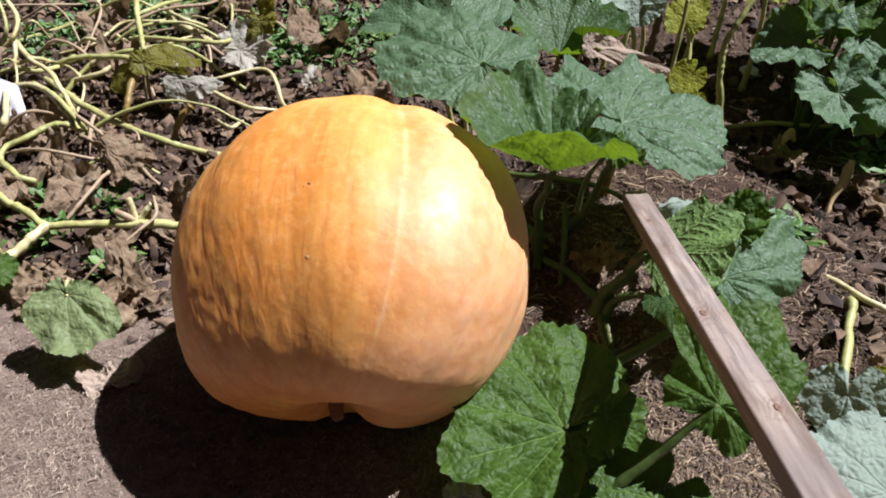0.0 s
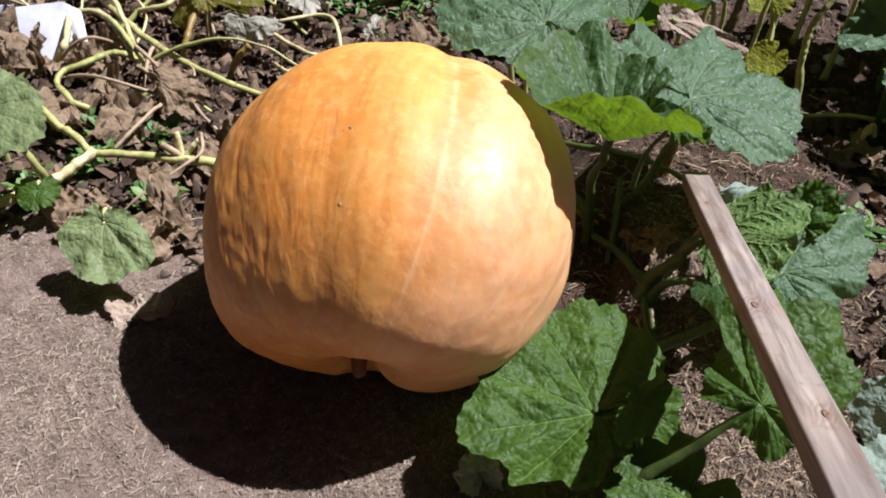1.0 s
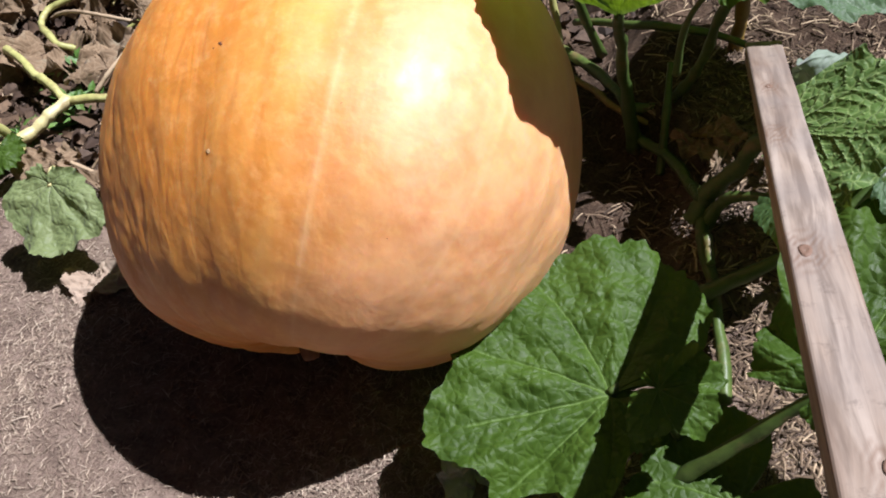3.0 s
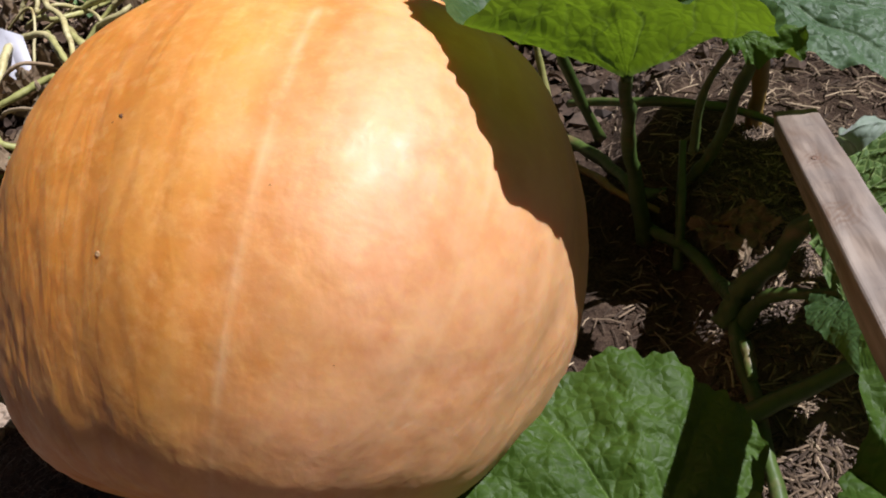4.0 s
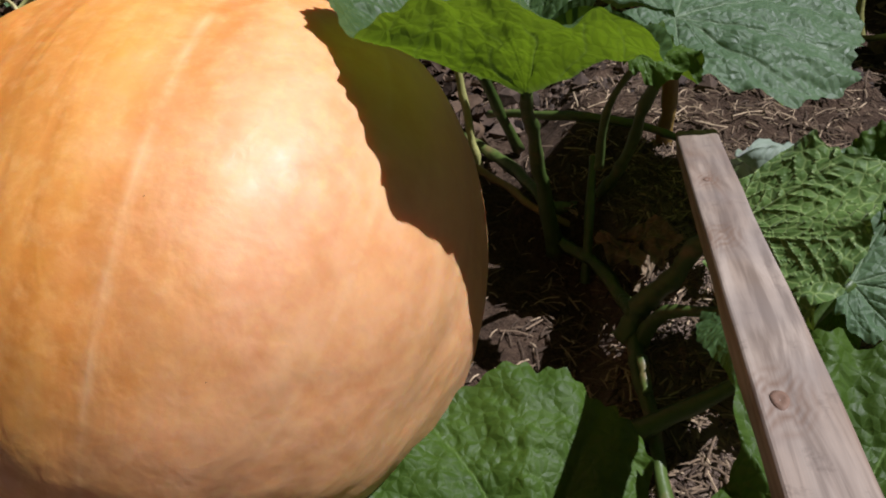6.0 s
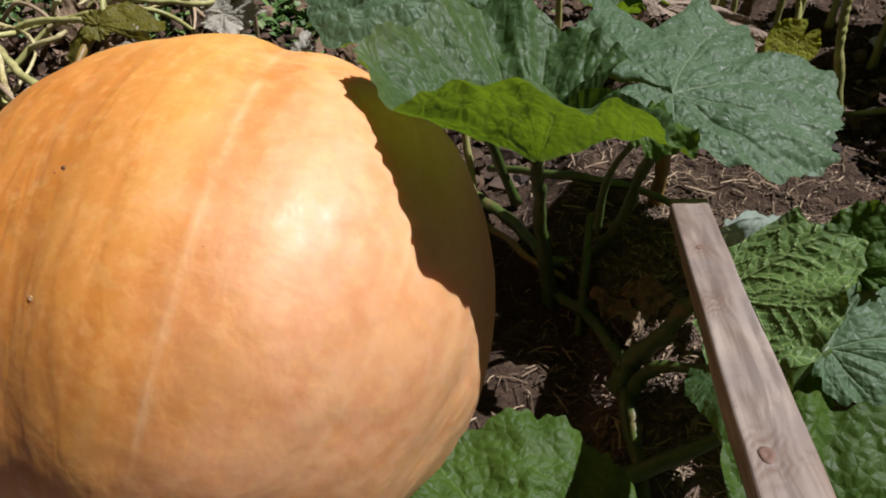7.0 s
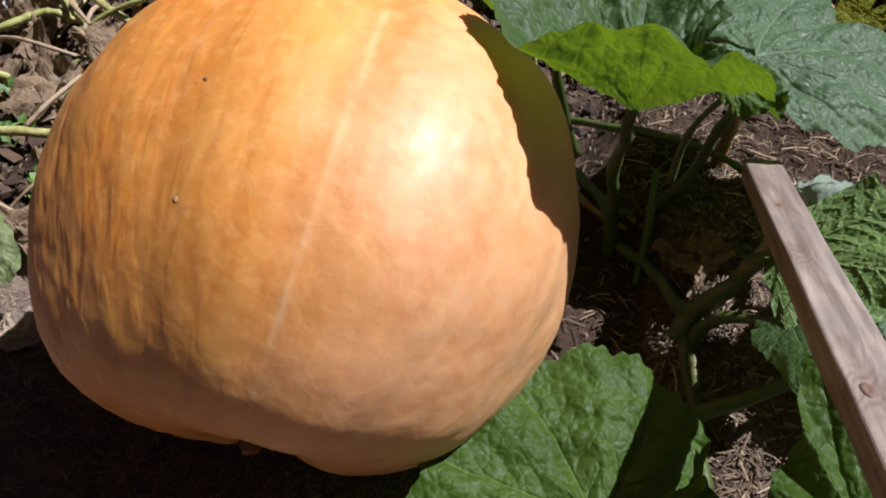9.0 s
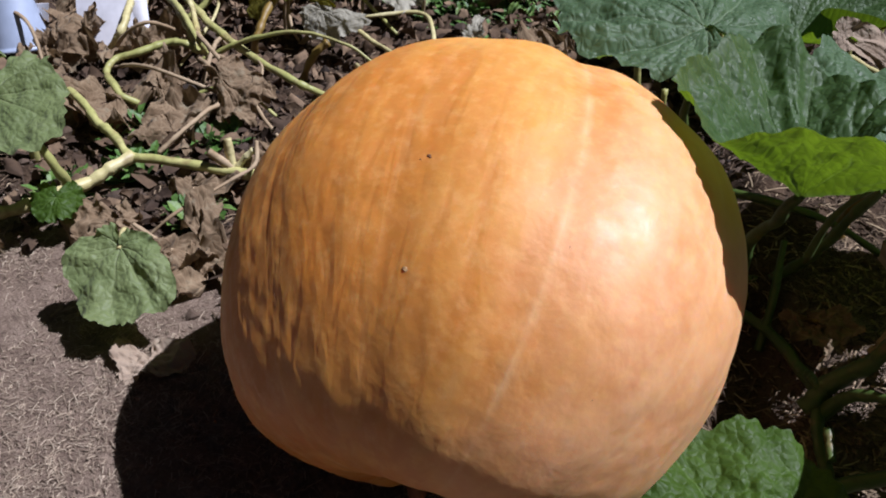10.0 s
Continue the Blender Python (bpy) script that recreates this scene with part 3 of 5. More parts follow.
        tagged(mesh_object(name, q @ F.T + p - nrm * size * sink - base, faces, mat, ob), label)
    spot("scar", (-0.206, 0.799, 0.477), 0.0042, SCAR, "small dark scar", (1.3, 0.7, 0.4))
    spot("scar", (-0.220, 0.800, 0.476), 0.0020, SCAR, "small dark scar", (1, 0.8, 0.4))
    spot("scar", (-0.195, 0.719, 0.420), 0.0034, CORK, "small corky scar", (1.2, 0.7, 0.5))
    spot("scar", (-0.072, 0.748, 0.460), 0.0010, SCAR, "small dark scar", (1, 1, 0.4))
    spot("scar", (-0.024, 0.680, 0.371), 0.0010, SCAR, "small dark scar", (1, 1, 0.4))
    bv, bf = tube([BLOSSOM + (0, 0.06, 0.02), BLOSSOM + (0.0, 0.02, 0.0), BLOSSOM + (0.004, 0.008, -0.014)], 0.014, 0.007, 12, 14, 0.3, 3)
    mesh_object("blossom_scar", bv - base, bf, BLOSSOM_END, ob)["label"] = "dried brown blossom end"
    return ob


pumpkin()


# ---- wooden stake ----
def stake():
    tip, way = np.array([0.272, 1.189, 0.224]), unit((0.072, -0.953, 0.295))
    length, W, T = 1.5, 0.042, 0.028
    up = unit(np.array([-0.1, 0.3, 0.95]) - way * (np.array([-0.1, 0.3, 0.95]) @ way))
    side = np.cross(up, way)
    bev = 0.003
    prof = []
    for sx, sy in ((1, 1), (-1, 1), (-1, -1), (1, -1)):
        cx, cy = sx * (W / 2 - bev), sy * (T / 2 - bev)
        a0 = {(1, 1): 0, (-1, 1): 90, (-1, -1): 180, (1, -1): 270}[(sx, sy)]
        for k in range(4):
            a = radians(a0 + 30 * k)
            prof.append((cx + bev * math.cos(a), cy + bev * math.sin(a)))
    dense = []
    for i, (p, q) in enumerate(zip(prof, prof[1:] + prof[:1])):
        n = 14 if math.dist(p, q) > 0.01 else 1
        dense += [(p[0] + (q[0] - p[0]) * k / n, p[1] + (q[1] - p[1]) * k / n) for k in range(n)]
    prof = np.array(dense)
    n = 300
    s = np.linspace(0, 1, n) ** 1.15 * length
    L, A = np.repeat(s, len(prof)), np.tile(prof[:, 0], n)
    B = np.tile(prof[:, 1], n)
    knot, gx_, gl = np.zeros(len(L)), A.copy(), L.copy()
    KNOTS = ((0.165, -0.006, 0.008), (0.3, -0.01, 0.010), (0.52, -0.009, 0.012), (0.74, 0.006, 0.009))
    for d, a, r in KNOTS:
        e = np.hypot((L - d) * 0.55, A - a)
        knot += np.exp(-(e / (r * 1.5)) ** 4) * (B > 0) * (0.3 + 0.35 * np.cos(e * 1500))
        gx_ += 0.006 * np.tanh((A - a) / 0.006) * np.exp(-(e / (r * 2.0)) ** 2)
    wob = fbm(np.stack([L * 7, A * 60, B * 60], 1), 1, 2, 2)
    edge = 0.0009 * wob
    c = tip + L[:, None] * way + (A * (1 + edge / 0.02))[:, None] * side + (B * (1 + edge / 0.014))[:, None] * up
    m = len(prof)
    slant = np.tile(prof[:, 0], n) * 0.16 * (L < 1e-6)
    c = c + slant[:, None] * way
    faces = grid_faces(n, m, True) + [list(range(m))[::-1], list(range((n - 1) * m, n * m))]
    ob = thing("wooden_stake", tip, "long weathered pine stake with knots leaning into the leaves", "stake")
    mesh_object("shaft", c - tip, faces, WOOD, ob, False, attrs=[("grain", np.stack([gx_, gl, B], 1)), ("knot", np.clip(knot, 0, 0.7))])
    for d, a, r in KNOTS:
        q = np.linspace(0, 2 * np.pi, 20, endpoint=False)
        wob = 1 + 0.07 * np.sin(3 * q + d * 40)
        rings_ = [(f * r * 0.75 * wob * np.cos(q), f * r * 0.4 * wob * np.sin(q), h) for f, h in ((1.0, -0.001), (0.92, 0.0004), (0.5, 0.0003), (0.05, -0.0006))]
        v = np.vstack([tip + (d + x)[:, None] * way + (a + y)[:, None] * side + (T / 2 + h) * up for x, y, h in rings_])
        mesh_object("knot", v - tip, grid_faces(4, 20, True), KNOT, ob)["label"] = "small dark knot"
    return ob


stake()

# ---- leaves round the pumpkin ----
leaf("large grey-green pumpkin leaf spread behind the pumpkin", (-0.021, 1.295, 0.424), (0.05, -0.1, 0.99), (-0.874, 0.476, 0.092),
     [(-150, 0.08, 0), (-123, 0.091, -0.01), (-113, 0.107, -0.02), (-92, 0.112, -0.02), (-73, 0.139, -0.02), (-54, 0.169, -0.02), (-32, 0.185, -0.02), (-15, 0.197, -0.01), (3, 0.2, -0.01), (18, 0.211, 0), (24, 0.25, 0), (31, 0.232, 0.005), (41, 0.198, 0.01), (57, 0.182, 0), (73, 0.155, -0.01), (98, 0.163, -0.02), (118, 0.128, -0.01), (150, 0.08, 0)],
     [(0.020, 1.500, 0.000), (-0.02, 1.42, 0.2)], LEAF_BLUE, sinus=-172, gap=10, seed=3, rings=60, spokes=320, quilt=1.5, wave=0.01, pleat=0.012, sharp=0.012)
leaf("large grey-green pumpkin leaf held flat above the soil", (0.242, 1.282, 0.323), (0.12, -0.1, 0.985), (1, 0, 0),
     [(-177, 0.06, 0.003), (-147, 0.156, 0.0), (-136, 0.182, 0.007), (-127, 0.199, 0.008), (-117, 0.223, 0.011), (-113, 0.198, 0.007), (-108, 0.172, 0.004), (-100, 0.158, 0.0), (-87, 0.197, 0.008), (-84, 0.24, 0.012), (-77, 0.217, 0.0), (-67, 0.232, -0.007), (-55, 0.185, 0.0), (-43, 0.178, 0.007), (-37, 0.225, -0.0), (-24, 0.229, -0.007), (-11, 0.212, -0.011), (7, 0.192, -0.015), (19, 0.191, -0.022), (27, 0.171, -0.022), (41, 0.164, -0.022), (46, 0.134, -0.015), (58, 0.113, -0.012), (73, 0.093, -0.003), (89, 0.084, -0.0), (121, 0.069, 0.0), (156, 0.072, 0.004)],
     [(0.24, 1.4, 0.06), (0.243, 1.37, 0.19)], LEAF_BLUE, stem=STEM_OCHRE, r=0.009, sinus=-174, gap=9, seed=7, rings=64, spokes=340, quilt=1.3, pleat=0.009, wave=0.007, sharp=0.012)
leaf("cupped green pumpkin leaf leaning over the pumpkin", (0.117, 1.033, 0.373), (0, 0, 1.0), (0.0, 1.0, 0.0),
     [(-176, 0.167, 0.156), (-163, 0.151, 0.151), (-153, 0.154, 0.135), (-145, 0.158, 0.12), (-133, 0.158, 0.107), (-124, 0.157, 0.13), (-110, 0.16, 0.134), (-95, 0.14, 0.127), (-87, 0.12, 0.124), (-69, 0.131, 0.12), (-44, 0.148, 0.11),
      (-27, 0.176, 0.092), (-20, 0.178, 0.112), (-13, 0.171, 0.111), (-10, 0.159, 0.084), (4, 0.137, 0.078), (14, 0.121, 0.078), (34, 0.105, 0.085), (55, 0.1, 0.075), (61, 0.035, 0.058), (67, 0.07, 0.065), (93, 0.07, 0.073), (107, 0.114, 0.075),
      (125, 0.143, 0.078), (133, 0.149, 0.101), (143, 0.134, 0.121), (156, 0.146, 0.13), (166, 0.162, 0.137), (174, 0.177, 0.169)],
     [(0.112, 1.230, 0.019), (0.1, 1.19, 0.18), (0.11, 1.09, 0.3)], LEAF_MID, r=0.0075, sinus=66, gap=9, seed=11, rings=70, spokes=360, rim=1.15, wave=0.006, pleat=0.016, teeth=0.6, quilt=1.5, sharp=0.012, bulge=(165, 60, 0.85))
leaf("small curled dark green lobe under a cupped leaf", (0.211, 1.13, 0.356), (0.0, -0.35, 0.93), (1.0, 0.009, 0.004),
     [(-155, 0.024, 0.01), (-111, 0.03, -0.012), (-66, 0.036, 0.012), (-27, 0.041, -0.01), (0, 0.053, 0.01), (19, 0.06, -0.012), (33, 0.05, 0.012), (58, 0.031, -0.01), (125, 0.02, 0.01)],
     [(0.17, 1.17, 0.2), (0.18, 1.15, 0.29)], LEAF_TOP, r=0.004, sinus=178, gap=10, seed=63, rings=36, spokes=200, pleat=0.012, wave=0.008, quilt=1.6)
leaf("green pumpkin leaf pushed over to show its veined underside", (0.300, 1.045, 0.222), (-0.44, -0.44, 0.78), (0.474, 0.625, 0.62),
     [(-163, 0.032, -0.01), (-125, 0.026, -0.0), (-90, 0.022, -0.0), (-43, 0.027, -0.0), (-19, 0.04, -0.0), (-2, 0.072, -0.0), (8, 0.122, -0.0), (19, 0.116, -0.0), (29, 0.115, -0.0), (36, 0.145, -0.01), (45, 0.14, -0.02), (57, 0.127, -0.0), (74, 0.129, -0.0), (87, 0.121, -0.0), (104, 0.124, -0.0), (122, 0.128, -0.0), (129, 0.164, -0.02), (135, 0.147, -0.01), (143, 0.092, -0.0), (163, 0.046, -0.0)],
     [(0.211, 1.043, 0.065), (0.234, 1.054, 0.111), (0.27, 1.06, 0.17)], LEAF_UNDER, r=0.011, sinus=-120, gap=20, seed=15, rings=60, spokes=320, under=True, pleat=0.012, wave=0.009)
leaf("withered pale curled leaf beside the stake's tip", (0.335, 1.12, 0.205), (-0.3, -0.75, 0.55), (0.25, 0.3, 0.9),
     [(-170, 0.015, 0), (-100, 0.03, 0.012), (-50, 0.05, -0.012), (-20, 0.06, 0.015), (10, 0.062, -0.02), (40, 0.055, 0.014), (80, 0.038, -0.012), (130, 0.02, 0)],
     [(0.27, 1.13, 0.08), (0.3, 1.14, 0.16)], LEAF_PALE, STEM_DRY, r=0.004, sinus=178, gap=10, seed=145, rings=30, spokes=160, pleat=0.012, wave=0.01, crumple=0.02, quilt=1.2)
leaf("dark green curled lobe of a pushed leaf", (0.435, 1.085, 0.24), (-0.35, -0.65, 0.65), (0.2, 0.35, 0.9),
     [(-170, 0.02, 0), (-110, 0.035, -0.004), (-60, 0.05, 0.003), (-25, 0.07, -0.008), (5, 0.075, 0.006), (30, 0.062, -0.01), (70, 0.042, 0.004), (120, 0.026, 0)],
     [(0.36, 1.075, 0.2), (0.4, 1.08, 0.225)], LEAF_TOP, r=0.004, sinus=178, gap=10, seed=61, rings=34, spokes=180, pleat=0.012, wave=0.008, quilt=1.6)
leaf("puckered dark green lobe of a pushed leaf", (0.405, 1.02, 0.15), (-0.15, -0.7, 0.7), (-0.4, -0.75, -0.5),
     [(-170, 0.02, 0), (-120, 0.026, 0.004), (-70, 0.034, -0.004), (-30, 0.05, 0.008), (0, 0.056, -0.01), (28, 0.05, 0.006), (60, 0.042, -0.006), (110, 0.03, 0.004)],
     [(0.35, 1.04, 0.1), (0.38, 1.03, 0.135)], LEAF_TOP, r=0.004, sinus=178, gap=10, seed=62, rings=30, spokes=160, pleat=0.016, wave=0.008, quilt=2.0)
leaf("olive pumpkin leaf hanging in the stake's shade", (0.312, 0.975, 0.185), (-0.451, 0.296, 0.842), (0.09, -0.928, 0.3),
     [(-170, 0.02, 0), (-90, 0.015, 0), (-50, 0.018, 0), (-25, 0.03, -0.005), (-12, 0.07, -0.01), (-5, 0.15, -0.015), (0, 0.17, -0.015), (6, 0.16, -0.015), (14, 0.1, -0.01), (24, 0.07, -0.01), (50, 0.05, -0.01), (120, 0.035, 0)],
     [(0.225, 1.04, 0.06), (0.25, 1.02, 0.13)], LEAF_MID, r=0.007, sinus=175, gap=14, seed=16, rings=50, spokes=220, wave=0.003, pleat=0.004)
leaf("green pumpkin leaf with a folded lobe near the soil", (0.41, 1.009, 0.2), (0.05, -0.3, 0.95), (0.917, 0.382, 0.112),
     [(-150, 0.04, 0), (-110, 0.075, 0.01), (-78, 0.123, 0.015), (-62, 0.144, 0.01), (-53, 0.155, 0.012), (-45, 0.15, 0.0), (-38, 0.163, 0.006), (-30, 0.163, 0.0), (-23, 0.174, 0.005), (-14, 0.168, -0.008), (-5, 0.176, -0.012), (3, 0.142, -0.02), (22, 0.125, -0.03), (30, 0.1, -0.03), (50, 0.085, -0.02), (90, 0.06, -0.015), (130, 0.04, 0), (170, 0.03, 0)],
     [(0.23, 0.93, 0.05), (0.33, 0.95, 0.13)], LEAF_BLUE, sinus=165, gap=14, seed=19, rings=54, spokes=300, pleat=0.008, wave=0.008, quilt=1.4, sharp=0.014)
leaf("broad bright green pumpkin leaf close to the soil", (0.354, 0.71, 0.215), (-0.05, -0.301, 0.952), (0.331, 0.895, 0.3),
     [(-160, 0.043, -0.02), (-116, 0.05, 0.0), (-112, 0.074, -0.005), (-96, 0.078, -0.012), (-69, 0.083, -0.005), (-57, 0.083, 0.012), (-50, 0.115, 0.012), (-42, 0.148, 0.015), (-32, 0.154, 0.028), (-24, 0.148, 0.008), (-17, 0.159, 0.022), (-8, 0.154, 0.003), (-2, 0.179, 0.015), (6, 0.183, 0.02), (13, 0.173, 0.01),
      (21, 0.15, 0), (30, 0.141, 0.005), (44, 0.133, 0), (55, 0.127, -0.012), (60, 0.106, -0.005), (68, 0.1, 0), (81, 0.092, -0.01), (92, 0.076, -0.012), (102, 0.056, 0.0), (142, 0.065, -0.025), (155, 0.063, -0.025), (170, 0.044, -0.015)],
     [(0.2, 0.66, 0.03), (0.28, 0.685, 0.13)], LEAF_TOP, sinus=-138, gap=8, seed=23, rings=64, spokes=340, pleat=0.022, wave=0.007, quilt=1.7, sharp=0.012)
leaf("broad dark green pumpkin leaf under the pumpkin's flank", (0.155, 0.718, 0.131), (0.1, -0.2, 0.974), (-0.914, -0.405, 0.011),
     [(-147, 0.06, 0.01), (-89, 0.07, 0), (-78, 0.098, 0.0), (-59, 0.114, 0.004), (-43, 0.121, -0.005), (-32, 0.152, -0.012), (-23, 0.15, 0.0), (-16, 0.165, 0.005), (-6, 0.197, 0.0), (3, 0.202, -0.006), (12, 0.186, 0.004), (18, 0.168, 0.012), (33, 0.176, 0.005), (44, 0.17, -0.004), (60, 0.176, 0.008),
      (69, 0.186, 0.01), (80, 0.173, 0), (92, 0.172, 0.006), (106, 0.177, 0.012), (119, 0.172, 0.0), (130, 0.17, 0.0), (145, 0.157, 0.01), (155, 0.136, 0.0), (168, 0.103, 0.0), (179, 0.081, 0.0)],
     [(0.23, 0.96, 0.02), (0.2, 0.85, 0.09)], LEAF_TOP, sinus=-172, gap=8, seed=29, rings=64, spokes=340, pleat=0.013, wave=0.007, quilt=1.5, sharp=0.012)
leaf("small bright green lobed leaf above a broad one", (0.203, 0.692, 0.19), (0.15, -0.35, 0.93), (0.9, 0.3, 0),
     [(-140, 0.02, 0), (-88, 0.022, 0.006), (-56, 0.034, 0.012), (-47, 0.052, 0.016), (-32, 0.056, 0.01), (1, 0.062, 0.0), (12, 0.05, 0.006), (35, 0.058, 0.0), (57, 0.061, -0.012), (79, 0.038, 0.0), (107, 0.045, -0.016), (121, 0.052, -0.022), (145, 0.04, -0.01), (169, 0.027, 0)],
     [(0.24, 0.72, 0.0), (0.22, 0.705, 0.1)], LEAF_TOP, r=0.005, sinus=-160, gap=14, seed=33, rings=40, spokes=220, pleat=0.014, wave=0.005, quilt=1.6, sharp=0.012)
leaf("dark green pumpkin leaf low over the straw", (0.285, 0.65, 0.075), (0, -0.301, 0.954), (-0.872, -0.466, -0.147),
     [(-151, 0.08, 0), (-110, 0.1, 0), (-70, 0.09, 0), (-18, 0.1, 0), (22, 0.1, 0), (60, 0.1, -0.01), (110, 0.1, -0.01), (160, 0.08, 0)],
     [(0.26, 0.82, 0.0), (0.25, 0.74, 0.05)], LEAF_TOP, sinus=160, seed=31)
leaf("pale dusty pumpkin leaf low over the straw", (0.56, 0.62, 0.17), (0, -0.301, 0.954), (-0.942, 0.321, 0.101),
     [(-97, 0.1, 0), (-47, 0.11, 0), (-19, 0.125, 0), (-2, 0.139, 0), (29, 0.115, 0), (80, 0.11, 0), (125, 0.11, 0), (177, 0.08, 0), (-140, 0.1, 0)],
     [(0.62, 0.72, 0.0), (0.58, 0.66, 0.08)], LEAF_PALE, sinus=150, seed=37)
leaf("small wilting grey-green leaf drooping onto the soil", (-0.715, 0.934, 0.12), (0.1, -0.5, 0.86), (0.2, -0.9, -0.3),
     [(-153, 0.026, 0.004), (-93, 0.062, -0.006), (-68, 0.105, 0.008), (-51, 0.123, -0.01), (-38, 0.119, 0.004), (-22, 0.12, -0.006), (3, 0.105, 0.008), (34, 0.088, -0.01), (67, 0.079, 0.004), (92, 0.064, -0.006), (118, 0.039, 0.008)], [(-0.76, 1.02, 0.02), (-0.73, 0.97, 0.12)], LEAF_SAGE, stem=STEM_YELLOW, r=0.004, sinus=178, gap=9, seed=41, rings=40, spokes=200, wave=0.006, pleat=0.01, quilt=1.5, crumple=0.006, sharp=0.014)
leaf("grey-green pumpkin leaf over the yellow vine", (-1.012, 1.067, 0.22), (-0.05, -0.4, 0.9), (0.7, -0.67, -0.2),
     [(-156, 0.091, 0.004), (-127, 0.097, -0.006), (-93, 0.101, 0.008), (-58, 0.123, -0.01), (-37, 0.15, 0.004), (-16, 0.144, -0.006), (0, 0.114, 0.008), (25, 0.075, -0.01), (42, 0.103, 0.004), (66, 0.11, -0.006), (96, 0.075, 0.008), (170, 0.094, -0.01)], [(-0.95, 1.1, 0.03), (-0.94, 1.07, 0.13)], LEAF_SAGE, stem=STEM_PALE, sinus=-165, gap=10, seed=43, rings=40, spokes=220, wave=0.007, pleat=0.012, quilt=1.5, sharp=0.014)
leaf("small bright green leaf on the yellow vine", (-0.93, 1.05, 0.07), (0.1, -0.4, 0.9), (0.3, -0.9, -0.3),
     [(a, q * 0.045, h * 0.045) for a, q, h in ROUND], [(-0.93, 1.09, 0.04), (-0.93, 1.07, 0.06)], LEAF_TOP, stem=STEM_PALE, r=0.003, seed=47, rings=18, spokes=90)


# ---- stalks and vines ----
def vine(points, r0, r1, mat, label, name="vine", group="pumpkin vines", sides=10, seed=0, steps=None, flare=0.0):
    base = np.array(points[0], float)
    ob = thing(name, base, label, "vine", group)
    v, f = tube(points, r0, r1, sides, steps or max(16, 11 * len(points)), 0.1, seed, flare=flare)
    mesh_object("stem", v - base, f, mat, ob)
    return ob


def twig(parent, points, r0, r1, mat, name="side_shoot", seed=0):
    base = np.array(parent.location)
    v, f = tube(points, r0, r1, 8, max(8, 6 * len(points)), 0.1, seed)
    return mesh_object(name, v - base, f, mat, parent)


main = vine([(-0.42, 1.24, 0.03), (-0.58, 1.255, 0.045), (-0.666, 1.252, 0.05), (-0.742, 1.244, 0.05), (-0.831, 1.232, 0.05), (-0.919, 1.223, 0.05), (-0.977, 1.248, 0.06), (-1.033, 1.28, 0.06), (-1.118, 1.331, 0.07), (-1.25, 1.4, 0.05)],
            0.0092, 0.0078, STEM_PALE, "thick pale green pumpkin vine with cut stubs on bare soil", seed=1)
twig(main, [(-0.735, 1.255, 0.045), (-0.742, 1.262, 0.075), (-0.748, 1.268, 0.1)], 0.009, 0.007, STEM_YELLOW, "stub", 2)
twig(main, [(-0.735, 1.255, 0.045), (-0.715, 1.262, 0.07), (-0.7, 1.27, 0.088)], 0.007, 0.006, STEM_YELLOW, "stub", 3)
twig(main, [(-0.735, 1.255, 0.05), (-0.77, 1.24, 0.085)], 0.008, 0.007, STEM_DRY, "stub", 4)
twig(main, [(-0.79, 1.25, 0.04), (-0.795, 1.225, 0.03), (-0.785, 1.19, 0.015)], 0.0035, 0.002, STEM_DRY, "tendril", 5)
vine([(-0.919, 1.223, 0.05), (-0.934, 1.18, 0.045), (-0.956, 1.139, 0.035), (-0.995, 1.057, 0.035), (-1.027, 1.017, 0.035), (-1.076, 0.95, 0.03), (-1.2, 0.86, 0.02)],
     0.0105, 0.01, STEM_YELLOW, "thick yellow pumpkin vine branching over the soil", seed=7)
YELLOW = "yellow pumpkin vine looping above dry leaves"
